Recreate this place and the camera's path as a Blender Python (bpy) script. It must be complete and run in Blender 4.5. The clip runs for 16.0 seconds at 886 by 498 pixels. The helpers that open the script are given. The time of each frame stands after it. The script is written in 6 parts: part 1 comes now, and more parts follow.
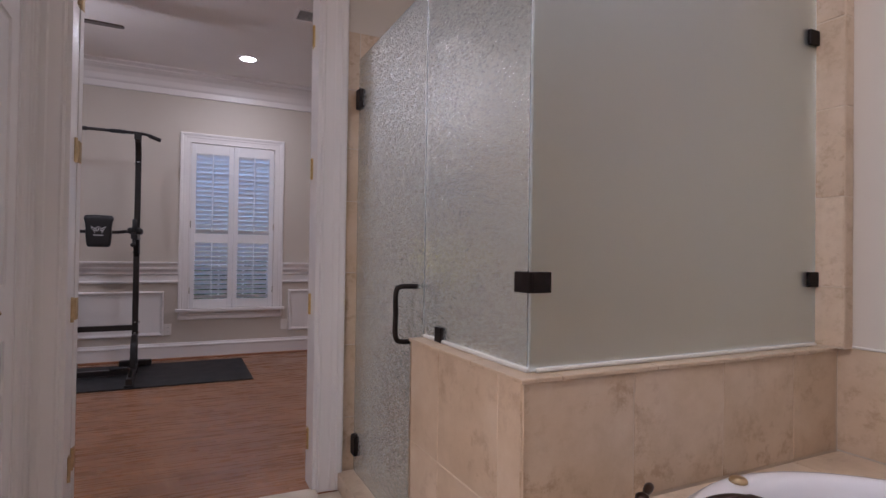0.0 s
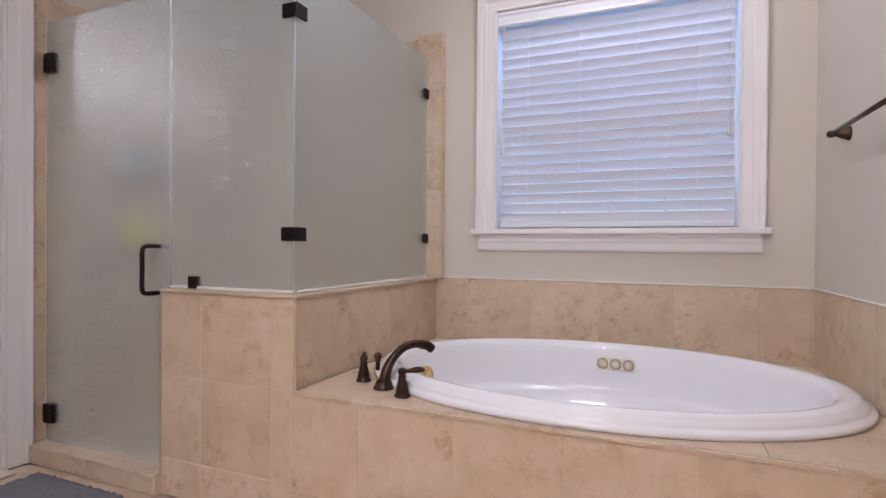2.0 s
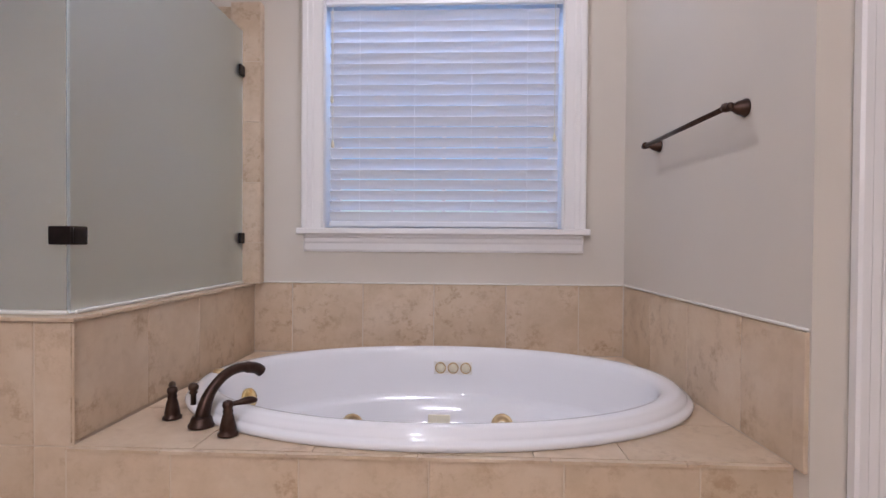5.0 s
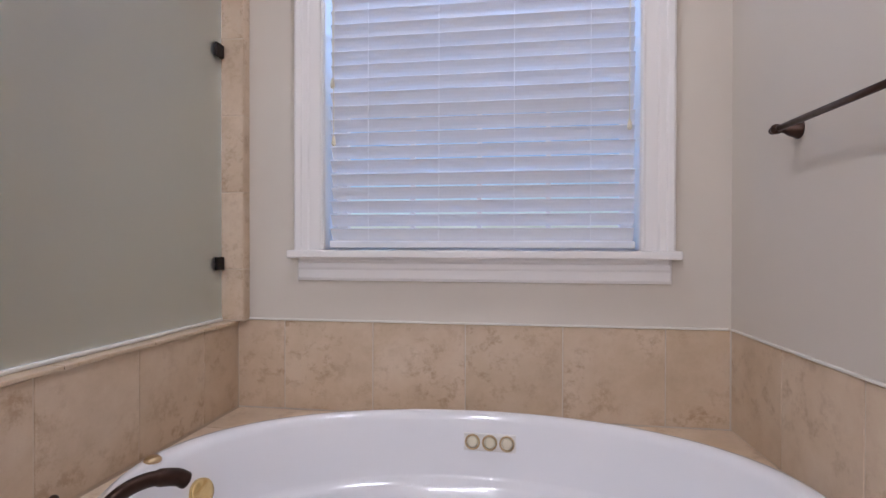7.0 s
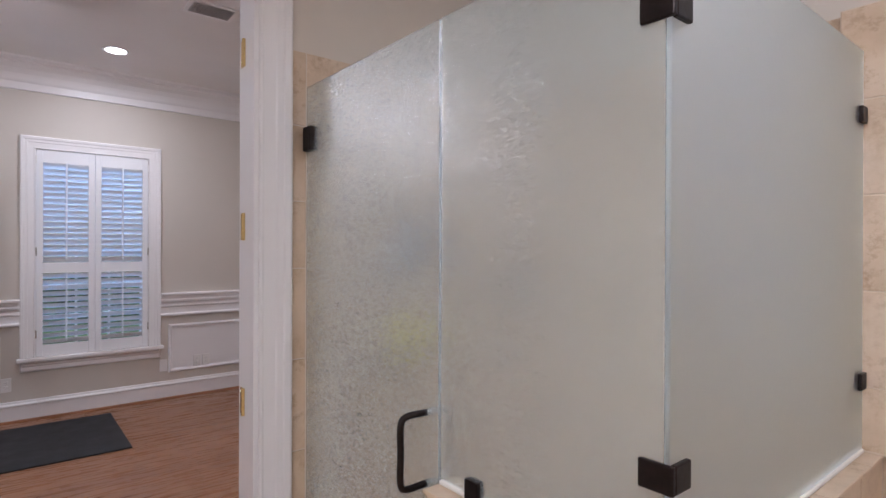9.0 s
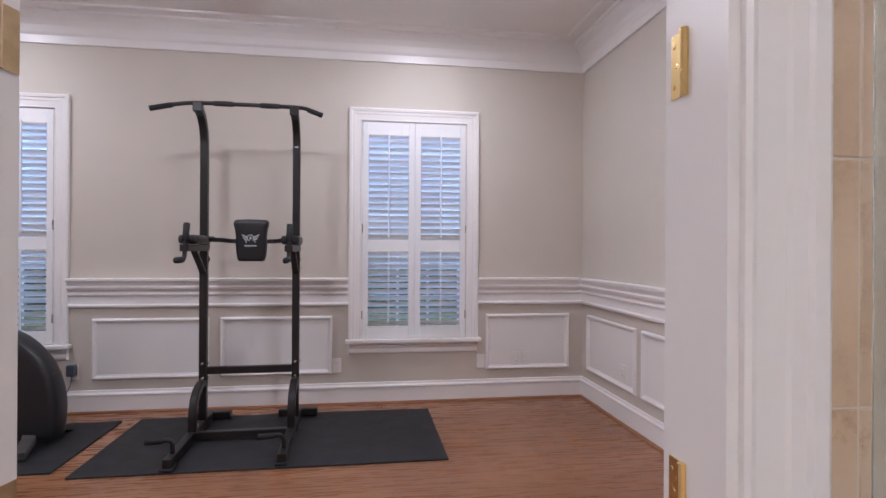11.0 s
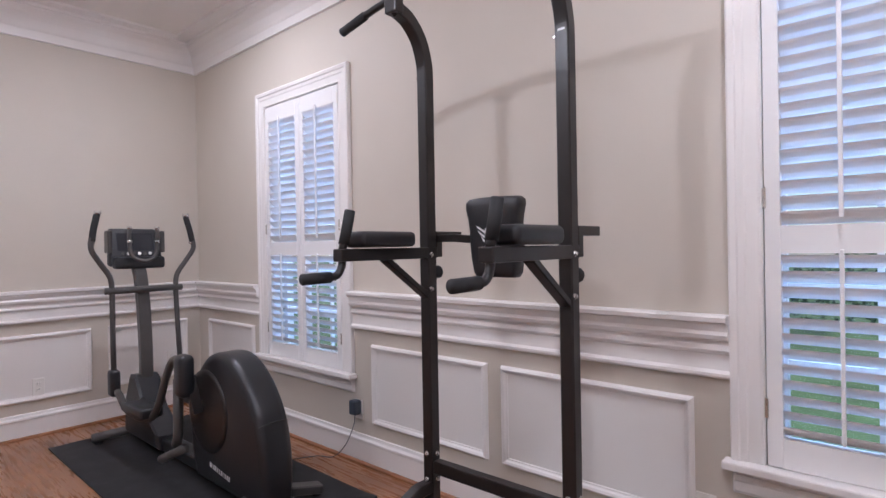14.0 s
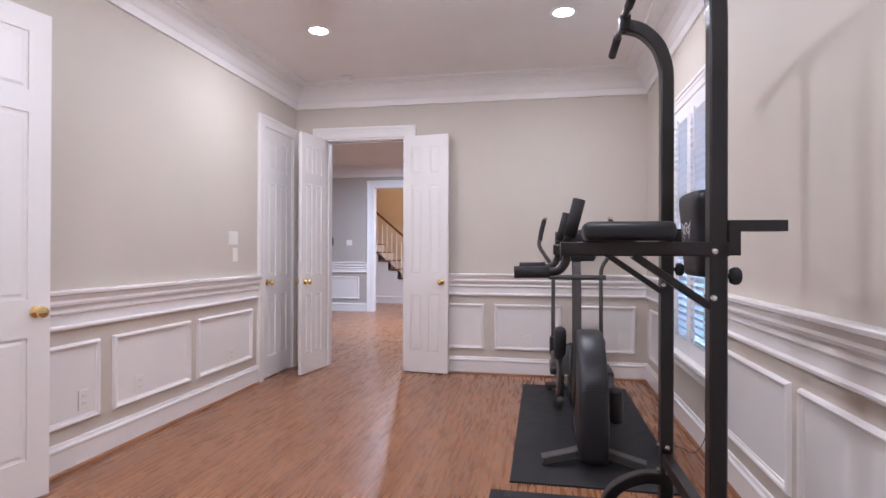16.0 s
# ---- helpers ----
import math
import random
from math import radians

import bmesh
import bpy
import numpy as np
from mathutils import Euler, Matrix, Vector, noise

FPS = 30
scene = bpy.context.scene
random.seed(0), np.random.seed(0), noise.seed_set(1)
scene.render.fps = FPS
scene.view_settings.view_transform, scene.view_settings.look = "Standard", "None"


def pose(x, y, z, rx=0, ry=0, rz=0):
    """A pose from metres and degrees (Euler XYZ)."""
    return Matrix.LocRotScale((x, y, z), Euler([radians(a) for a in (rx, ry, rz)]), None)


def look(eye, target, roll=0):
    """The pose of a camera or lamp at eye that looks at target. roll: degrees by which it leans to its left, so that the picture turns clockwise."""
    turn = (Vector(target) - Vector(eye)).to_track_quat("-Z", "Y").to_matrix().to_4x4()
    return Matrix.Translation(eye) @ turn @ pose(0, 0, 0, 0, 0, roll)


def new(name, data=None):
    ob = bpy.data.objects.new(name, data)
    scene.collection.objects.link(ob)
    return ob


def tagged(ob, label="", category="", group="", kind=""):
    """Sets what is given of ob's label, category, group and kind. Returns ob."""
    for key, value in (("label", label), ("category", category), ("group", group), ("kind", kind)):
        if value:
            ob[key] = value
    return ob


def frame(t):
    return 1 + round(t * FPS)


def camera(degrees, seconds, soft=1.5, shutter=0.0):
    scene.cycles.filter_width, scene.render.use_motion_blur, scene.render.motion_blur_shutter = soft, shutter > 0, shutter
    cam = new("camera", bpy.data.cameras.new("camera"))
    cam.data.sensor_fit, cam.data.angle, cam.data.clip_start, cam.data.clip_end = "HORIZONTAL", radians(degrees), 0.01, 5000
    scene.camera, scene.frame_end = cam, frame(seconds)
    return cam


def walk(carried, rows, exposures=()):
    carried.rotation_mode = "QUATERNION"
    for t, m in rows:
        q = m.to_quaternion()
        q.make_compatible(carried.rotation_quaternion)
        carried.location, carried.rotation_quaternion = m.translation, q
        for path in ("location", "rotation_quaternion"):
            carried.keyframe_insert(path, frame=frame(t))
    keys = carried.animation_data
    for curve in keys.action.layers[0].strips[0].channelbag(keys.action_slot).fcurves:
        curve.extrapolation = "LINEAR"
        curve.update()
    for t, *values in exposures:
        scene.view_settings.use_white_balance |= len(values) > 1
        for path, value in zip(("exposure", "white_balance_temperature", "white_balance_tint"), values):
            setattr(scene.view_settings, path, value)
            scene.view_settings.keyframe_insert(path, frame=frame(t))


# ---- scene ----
cam = camera(78.4, 16.0)
PATH = [
    (0, (0.314, 0.498, 1.124), (1.184, 2.298, 1.149), 0.8),
    (0.5, (0.143, 0.367, 1.084), (1.388, 1.932, 1.115), 0.5),
    (1, (-0.113, 0.315, 1.045), (1.45, 1.562, 1.077), 0.4),
    (1.5, (-0.363, 0.318, 1.037), (1.395, 1.272, 1.055), 0.3),
    (2, (-0.546, 0.299, 1.025), (1.291, 1.089, 1.011), 0.4),
    (2.5, (-0.659, 0.332, 1.039), (1.229, 0.992, 1.011), 0.3),
    (3, (-0.74, 0.387, 1.061), (1.186, 0.926, 1.031), 0.2),
    (3.5, (-0.751, 0.44, 1.083), (1.205, 0.855, 1.051), 0.2),
    (4, (-0.701, 0.474, 1.089), (1.284, 0.72, 1.053), 0.1),
    (4.2, (-0.638, 0.494, 1.075), (1.354, 0.673, 1.039), 0.1),
    (6.5, (0.155, 0.463, 1.043), (2.154, 0.523, 1.019), 0.5),
    (7, (0.295, 0.443, 1.134), (2.272, 0.741, 1.12), 0.1),
    (7.5, (0.247, 0.69, 1.244), (2.138, 1.343, 1.222), 0.1),
    (8, (0.23, 0.748, 1.371), (1.849, 1.922, 1.331), 0.1),
    (8.5, (0.193, 0.913, 1.454), (1.68, 2.251, 1.449), 0.3),
    (9, (0.183, 1.114, 1.463), (1.443, 2.667, 1.459), 0.2),
    (9.5, (0.208, 1.421, 1.4), (1.1, 3.211, 1.399), 0.2),
    (10, (0.232, 1.753, 1.333), (0.863, 3.651, 1.335), 0.4),
    (10.2, (0.246, 1.881, 1.297), (0.792, 3.806, 1.302), 0.5),
    (10.7, (0.34, 2.21, 1.265), (0.75, 4.168, 1.268), 0.4),
    (11.2, (0.455, 2.55, 1.245), (0.66, 4.539, 1.245), 0.3),
    (11.7, (0.59, 2.9, 1.234), (0.58, 4.9, 1.23), 0.1),
    (12.1, (0.705, 3.2, 1.215), (0.47, 5.186, 1.213), 0.0),
    (12.5, (0.787, 3.507, 1.198), (0.4, 5.47, 1.204), -0.1),
    (13, (0.763, 3.869, 1.2), (0.228, 5.796, 1.225), 0.1),
    (13.5, (0.852, 4.411, 1.25), (-0.126, 6.155, 1.249), -0.7),
    (14, (0.81, 4.782, 1.278), (-0.521, 6.274, 1.268), -1.0),
    (14.5, (0.906, 5.008, 1.268), (-0.769, 6.1, 1.26), -0.7),
    (15, (1.121, 5.306, 1.262), (-0.795, 5.88, 1.268), -0.5),
    (15.5, (1.374, 5.591, 1.241), (-0.626, 5.633, 1.254), -0.3),
    (16, (1.66, 5.858, 1.244), (-0.308, 5.5, 1.253), 0.2),
]
# seconds, stops, kelvin, tint
EXPOSURES = [(0, -0.9, 5550, 23), (1.0, -0.58, 5500, 20.5), (2.0, -0.55, 5500, 19.5), (4.0, -0.64, 5450, 19.5), (7.0, -0.72, 5400, 17), (9.0, -0.3, 5400, 17), (12.5, 0.0, 5500, 18), (16, 0.36, 5450, 17.5)]
walk(cam, [(t, look(eye, target, roll)) for t, eye, target, roll in PATH], EXPOSURES)

# ---- world and lights ----
world = bpy.data.worlds.new("sky")
scene.world = world
world.use_nodes = True
wt = world.node_tree
sky = wt.nodes.new("ShaderNodeTexSky")
sky.sky_type = "NISHITA"
sky.sun_disc = False
sky.sun_elevation, sky.sun_rotation = radians(50), radians(235)
wt.links.new(sky.outputs["Color"], wt.nodes["Background"].inputs["Color"])
wt.nodes["Background"].inputs["Strength"].default_value = 0.15
sun = new("sun", bpy.data.lights.new("sun", "SUN"))
sun.data.energy, sun.data.angle, sun.data.color = 3.5, radians(10), (1.0, 0.95, 0.88)
sun.matrix_world = look((-14, -10, 22), (0, 0, 0))

CAN_POWER, CAN_COLOR = 16.0, (1.0, 0.94, 0.88)


def lamp_light(name, x, y, power, color=CAN_COLOR):
    """The downward flood of a recessed lamp, just under its lens."""
    ob = new(name, bpy.data.lights.new(name, "AREA"))
    ob.data.shape, ob.data.size = "DISK", 0.13
    ob.data.energy, ob.data.color = power, color
    ob.location = (x, y, CEIL - 0.03)
    return ob


def bulb_light(name, x, y, z, power, radius, color=CAN_COLOR):
    ob = new(name, bpy.data.lights.new(name, "POINT"))
    ob.data.energy, ob.data.shadow_soft_size, ob.data.color = power, radius, color
    ob.location = (x, y, z)
    return ob


GYM_CANS = [(-2.4, 4.11), (-2.39, 6.01), (0.87, 6.02), (0.87, 4.11)]
# over the tub; the second is an unseen fill added to brighten west-facing tile
BATH_CANS = [(1.62, 0.62), (-0.9, 1.0)]
SHOWER_CAN = (1.62, 2.35)
HALL_CANS = [(-7.09, 3.77)]
CEIL = 2.995
for x, y in GYM_CANS:
    lamp_light("recessed_bulb", x, y, CAN_POWER)
FAN_BULB = (-0.70, 4.97, 2.645)
bulb_light("fan_bulb", FAN_BULB[0], FAN_BULB[1], FAN_BULB[2] - 0.055, 36.0, 0.05)
for (x, y), power in zip(BATH_CANS, (14.0, 42.0)):
    lamp_light("recessed_bulb", x, y, power)
for x, y in HALL_CANS:
    lamp_light("recessed_bulb", x, y, 130.0, (0.86, 0.93, 1.0))
# unseen warm fill added to brighten the stair hall; it has no fixture
bulb_light("stair_fill", -10.4, 4.4, 3.4, 85.0, 0.1, (1.0, 0.72, 0.45))
for y in (0.42, 0.64, 0.86, 1.08):
    bulb_light("vanity_bulb", -2.39, y, 2.15, 21.0, 0.05)


def sky_light(x, y, z, target, w, h, power):
    """Daylight that falls in at a window."""
    ob = new("sky_light", bpy.data.lights.new("sky_light", "AREA"))
    ob.data.shape, ob.data.size, ob.data.size_y, ob.data.energy, ob.data.color = "RECTANGLE", w, h, power, (0.38, 0.63, 1.0)
    ob.matrix_world = look((x, y, z), target)


sky_light(0.83, 8.6, 3.3, (0.83, 7.0, 1.4), 1.4, 1.6, 110.0)
sky_light(-2.3, 8.6, 3.3, (-2.3, 7.0, 1.4), 1.4, 1.6, 110.0)
sky_light(4.0, 0.62, 3.2, (2.45, 0.62, 1.7), 1.6, 1.6, 100.0)

# ---- materials ----


class Mat:
    """A node material under way."""

    def __init__(self, name, color=(0.8, 0.8, 0.8), rough=0.5, metal=0.0, spec=0.5):
        self.m = bpy.data.materials.new(name)
        self.m.use_nodes = True
        self.t = self.m.node_tree
        self.b = self.t.nodes["Principled BSDF"]
        self.set("Base Color", (*color, 1))
        self.set("Roughness", rough)
        self.set("Metallic", metal)
        self.set("Specular IOR Level", spec)

    def set(self, key, v):
        self.b.inputs[key].default_value = v

    def node(self, kind, **inputs):
        n = self.t.nodes.new(kind)
        for k, v in inputs.items():
            n.inputs[k.replace("_", " ")].default_value = v
        return n

    def link(self, a, b):
        self.t.links.new(a, b)

    def coords(self, scale=(1, 1, 1)):
        tc = self.t.nodes.new("ShaderNodeTexCoord")
        mp = self.t.nodes.new("ShaderNodeMapping")
        mp.inputs["Scale"].default_value = scale
        self.link(tc.outputs["Object"], mp.inputs["Vector"])
        return mp.outputs["Vector"]

    def noise(self, scale, detail=4, vec=None, rough=0.55):
        n = self.node("ShaderNodeTexNoise", Scale=scale, Detail=detail, Roughness=rough)
        self.link(vec if vec is not None else self.coords(), n.inputs["Vector"])
        return n.outputs["Fac"]

    def ramp(self, fac, stops):
        r = self.t.nodes.new("ShaderNodeValToRGB")
        e = r.color_ramp.elements
        while len(e) < len(stops):
            e.new(0.5)
        for el, (p, c) in zip(e, stops):
            el.position, el.color = p, (*c, 1)
        self.link(fac, r.inputs["Fac"])
        return r.outputs["Color"]

    def mix(self, a, b, fac, kind="MIX"):
        n = self.t.nodes.new("ShaderNodeMix")
        n.data_type, n.blend_type = "RGBA", kind
        for v, s in ((fac, n.inputs[0]), (a, n.inputs[6]), (b, n.inputs[7])):
            if isinstance(v, (int, float)):
                s.default_value = v
            elif isinstance(v, tuple):
                s.default_value = (*v, 1)
            else:
                self.link(v, s)
        return n.outputs[2]

    def bump(self, height, strength=0.2, distance=0.002):
        n = self.node("ShaderNodeBump", Strength=strength, Distance=distance)
        self.link(height, n.inputs["Height"])
        self.link(n.outputs["Normal"], self.b.inputs["Normal"])

    def color(self, out):
        self.link(out, self.b.inputs["Base Color"])

    def vary_rough(self, fac, lo, hi):
        n = self.node("ShaderNodeMapRange")
        n.inputs["To Min"].default_value, n.inputs["To Max"].default_value = lo, hi
        self.link(fac, n.inputs["Value"])
        self.link(n.outputs["Result"], self.b.inputs["Roughness"])


def paint(name, color, rough=0.5, bump=0.12, grain=350, vary=0.04):
    m = Mat(name, color, rough)
    big = m.noise(1.3, 3)
    dark = tuple(c * (1 - vary) for c in color)
    m.color(m.ramp(big, [(0.35, dark), (0.65, color)]))
    m.bump(m.noise(grain, 2), bump, 0.0006)
    return m.m


def metal(name, color, rough=0.35, spots=0.0):
    m = Mat(name, color, rough, 1.0)
    f = m.noise(60, 3)
    m.vary_rough(f, rough * 0.75, rough * 1.3)
    if spots:
        m.color(m.ramp(m.noise(25, 4), [(0.4, color), (0.7, tuple(c * (1 + spots) for c in color))]))
    return m.m


def dark_coat(name, color, rough=0.4, grain=400, bump=0.15):
    m = Mat(name, color, rough)
    m.vary_rough(m.noise(8, 4), rough * 0.8, min(1, rough * 1.25))
    m.bump(m.noise(grain, 2), bump, 0.0008)
    return m.m


WALL = paint("greige wall paint", (0.60, 0.545, 0.475), 0.6, 0.18, 260)
HALLWALL = paint("hall grey paint", (0.46, 0.42, 0.38), 0.6)
BATHWALL = paint("bathroom wall paint", (0.66, 0.60, 0.52), 0.55, 0.15, 260)
WARMWALL = paint("warm cream paint", (0.72, 0.58, 0.40), 0.6)
CEILING = paint("flat ceiling paint", (0.82, 0.785, 0.75), 0.8, 0.1, 200)
TRIM = paint("white trim paint", (0.84, 0.81, 0.79), 0.32, 0.06, 120, 0.03)
PANEL = paint("white wainscot paint", (0.81, 0.78, 0.755), 0.4, 0.08, 160, 0.04)
DOORPAINT = paint("white door paint", (0.83, 0.805, 0.785), 0.35, 0.06, 140, 0.03)
SHUTTER = paint("white shutter paint", (0.84, 0.83, 0.83), 0.35, 0.04, 150, 0.02)
PLASTIC = paint("white plastic", (0.80, 0.77, 0.73), 0.35, 0.02, 200, 0.02)
GROUT = paint("pale grout", (0.68, 0.57, 0.44), 0.85, 0.2, 300, 0.08)
BLACKSTEEL = dark_coat("black powder coat", (0.013, 0.0105, 0.010), 0.34)
FOAM = dark_coat("black foam grip", (0.016, 0.016, 0.017), 0.75, 700, 0.4)
VINYL = dark_coat("black vinyl upholstery", (0.014, 0.014, 0.016), 0.42, 500, 0.25)
RUBBERMAT = dark_coat("black rubber mat", (0.016, 0.016, 0.018), 0.7, 300, 0.5)
SHROUD = dark_coat("black machine plastic", (0.016, 0.017, 0.020), 0.36, 600, 0.2)
GREYSTEEL = dark_coat("dark grey machine paint", (0.07, 0.065, 0.062), 0.36)
BRASS = metal("polished brass", (0.80, 0.60, 0.27), 0.24)
OLDBRASS = metal("antique brass", (0.50, 0.38, 0.22), 0.38, 0.3)
BRONZE = metal("oil rubbed bronze", (0.060, 0.038, 0.030), 0.36, 0.6)
CLAMP = metal("dark bronze clamp", (0.030, 0.024, 0.022), 0.42, 0.4)
STEEL = metal("bright steel", (0.70, 0.69, 0.67), 0.25)
IVORY = paint("ivory plastic", (0.72, 0.66, 0.50), 0.35, 0.02, 200, 0.04)
PRINT = paint("white print", (0.75, 0.75, 0.75), 0.5, 0.0)
BLADE = paint("dark walnut blade", (0.045, 0.026, 0.018), 0.45, 0.1, 90, 0.3)


def glow(name, color, strength):
    m = Mat(name, (0.9, 0.9, 0.9), 0.5)
    m.set("Emission Color", (*color, 1))
    m.set("Emission Strength", strength)
    return m.m


BULB = glow("lit lamp lens", (1.0, 0.93, 0.84), 22.0)
DISPLAY = glow("green display", (0.15, 0.9, 0.6), 1.2)


def tile_mat(name, a, b, c, joints=False):
    """Beige limestone-look ceramic, each piece its own tint."""
    m = Mat(name, a, 0.34)
    info = m.t.nodes.new("ShaderNodeObjectInfo")
    vec = m.coords()
    off = m.t.nodes.new("ShaderNodeVectorMath")
    off.operation = "MULTIPLY_ADD"
    cmb = m.t.nodes.new("ShaderNodeCombineXYZ")
    for i in range(3):
        m.link(info.outputs["Random"], cmb.inputs[i])
    m.link(cmb.outputs[0], off.inputs[0])
    off.inputs[1].default_value = (37, 61, 23)
    m.link(vec, off.inputs[2])
    v = off.outputs[0]
    n1 = m.noise(5.5, 8, v, 0.65)
    n2 = m.noise(16, 8, v, 0.72)
    n3 = m.noise(90, 3, v)
    base = m.ramp(n1, [(0.34, b), (0.5, a), (0.68, c)])
    # brown pitting in drifts, and paler cloudy patches
    veins = m.ramp(n2, [(0.36, (0.62, 0.52, 0.42)), (0.50, (1, 1, 1)), (0.6, (1, 1, 1))])
    drift = m.ramp(m.noise(3.2, 3, v), [(0.42, (0.12, 0.12, 0.12)), (0.62, (0.75, 0.75, 0.75))])
    col = m.mix(base, veins, drift, "MULTIPLY")
    tint = m.ramp(info.outputs["Random"], [(0.0, (0.93, 0.92, 0.90)), (1.0, (1.0, 1.0, 1.0))])
    m.color(m.mix(col, tint, 1.0, "MULTIPLY"))
    m.vary_rough(n2, 0.28, 0.45)
    m.bump(n3, 0.08, 0.001)
    return m.m


TILE = tile_mat("beige ceramic tile", (0.64, 0.50, 0.355), (0.58, 0.445, 0.305), (0.69, 0.56, 0.42))


def wood_mat(name, dark, mid, light, rough=0.28, axis=0, piece=True):
    m = Mat(name, mid, rough)
    sc = [22, 22, 22]
    sc[axis] = 1.8
    vec = m.coords(tuple(sc))
    if piece:
        info = m.t.nodes.new("ShaderNodeObjectInfo")
        geo = m.t.nodes.new("ShaderNodeNewGeometry")
        add = m.t.nodes.new("ShaderNodeMath")
        add.operation = "ADD"
        m.link(info.outputs["Random"], add.inputs[0])
        m.link(geo.outputs["Random Per Island"], add.inputs[1])
        fr = m.t.nodes.new("ShaderNodeMath")
        fr.operation = "FRACT"
        m.link(add.outputs[0], fr.inputs[0])
        cmb = m.t.nodes.new("ShaderNodeCombineXYZ")
        for i in range(3):
            m.link(fr.outputs[0], cmb.inputs[i])
        off = m.t.nodes.new("ShaderNodeVectorMath")
        off.operation = "MULTIPLY_ADD"
        m.link(cmb.outputs[0], off.inputs[0])
        off.inputs[1].default_value = (91, 53, 77)
        m.link(vec, off.inputs[2])
        vec = off.outputs[0]
    n1 = m.noise(2.2, 4, vec, 0.55)
    # growth rings: contours of a slow, stretched field
    slow = m.noise(0.42, 1.5, vec, 0.4)
    mul = m.t.nodes.new("ShaderNodeMath")
    mul.operation, mul.inputs[1].default_value = "MULTIPLY", 30.0
    m.link(slow, mul.inputs[0])
    rings = m.t.nodes.new("ShaderNodeMath")
    rings.operation = "SINE"
    m.link(mul.outputs[0], rings.inputs[0])
    half = m.node("ShaderNodeMapRange")
    half.inputs["From Min"].default_value = -1.0
    m.link(rings.outputs[0], half.inputs["Value"])
    grain = m.ramp(half.outputs[0], [(0.0, dark), (0.35, mid), (0.65, mid), (1.0, light)])
    fine = m.ramp(n1, [(0.35, mid), (0.7, light)])
    broad = m.ramp(m.noise(0.13, 2, vec), [(0.35, mid), (0.65, light)])
    col = m.mix(m.mix(grain, broad, 0.66), fine, 0.3)
    if piece:
        tone = m.ramp(fr.outputs[0], [(0.0, (0.90, 0.87, 0.85)), (0.5, (1.0, 0.99, 0.98)), (1.0, (1.10, 1.10, 1.10))])
        col = m.mix(col, tone, 1.0, "MULTIPLY")
    m.color(col)
    m.vary_rough(n1, rough * 0.8, rough * 1.35)
    m.bump(n1, 0.06, 0.0008)
    return m.m


OAK = wood_mat("red oak floorboards", (0.195, 0.080, 0.034), (0.26, 0.114, 0.051), (0.315, 0.147, 0.068), 0.26)
SHOE = wood_mat("oak shoe moulding", (0.16, 0.065, 0.03), (0.27, 0.115, 0.05), (0.35, 0.16, 0.075), 0.35, 0, False)
RAILWOOD = wood_mat("stained handrail wood", (0.09, 0.035, 0.016), (0.16, 0.066, 0.03), (0.22, 0.095, 0.045), 0.3, 1, False)
PORCELAIN = Mat("glossy white acrylic", (0.86, 0.85, 0.87), 0.09, 0, 0.6).m


def glass_mat(name, rough, bumped, clear):
    """Frosted glass; the rain pattern is a glossy relief over the frosted body."""
    m = Mat(name, (0.83, 0.895, 0.88), rough, 0, 0.5)
    m.set("Transmission Weight", clear)
    m.set("IOR", 1.45)
    if bumped:
        tilted = m.t.nodes.new("ShaderNodeMapping")
        tilted.inputs["Rotation"].default_value = (0.35, 0, 0)
        tilted.inputs["Scale"].default_value = (60, 45, 120)
        m.link(m.coords(), tilted.inputs["Vector"])
        m.set("Coat Weight", 0.8)
        m.set("Coat Roughness", 0.17)
        m.set("Specular IOR Level", 0.15)
        m.set("Coat IOR", 1.6)
        cells = m.t.nodes.new("ShaderNodeTexVoronoi")
        cells.inputs["Scale"].default_value = 2.0
        warp = m.t.nodes.new("ShaderNodeVectorMath")
        warp.operation = "MULTIPLY_ADD"
        wn = m.node("ShaderNodeTexNoise", Scale=0.9, Detail=1)
        m.link(tilted.outputs[0], wn.inputs["Vector"])
        m.link(wn.outputs["Color"], warp.inputs[0])
        warp.inputs[1].default_value = (0.8, 0.8, 0.8)
        m.link(tilted.outputs[0], warp.inputs[2])
        m.link(warp.outputs[0], cells.inputs["Vector"])
        tilt = m.t.nodes.new("ShaderNodeVectorMath")
        tilt.operation = "MULTIPLY_ADD"
        m.link(cells.outputs["Color"], tilt.inputs[0])
        tilt.inputs[1].default_value = (0.34, 0.34, 0.34)
        tilt.inputs[2].default_value = (-0.17, -0.17, -0.17)
        geo = m.t.nodes.new("ShaderNodeNewGeometry")
        add = m.t.nodes.new("ShaderNodeVectorMath")
        m.link(geo.outputs["Normal"], add.inputs[0])
        m.link(tilt.outputs[0], add.inputs[1])
        unit = m.t.nodes.new("ShaderNodeVectorMath")
        unit.operation = "NORMALIZE"
        m.link(add.outputs[0], unit.inputs[0])
        m.link(unit.outputs[0], m.b.inputs["Coat Normal"])
        # the frosted body under the gloss follows the facets more softly
        soft_tilt = m.t.nodes.new("ShaderNodeVectorMath")
        soft_tilt.operation = "MULTIPLY_ADD"
        m.link(tilt.outputs[0], soft_tilt.inputs[0])
        soft_tilt.inputs[1].default_value = (0.5, 0.5, 0.5)
        m.link(geo.outputs["Normal"], soft_tilt.inputs[2])
        soft_unit = m.t.nodes.new("ShaderNodeVectorMath")
        soft_unit.operation = "NORMALIZE"
        m.link(soft_tilt.outputs[0], soft_unit.inputs[0])
        m.link(soft_unit.outputs[0], m.b.inputs["Normal"])
    else:
        m.bump(m.noise(120, 2), 0.15, 0.002)
    return m.m


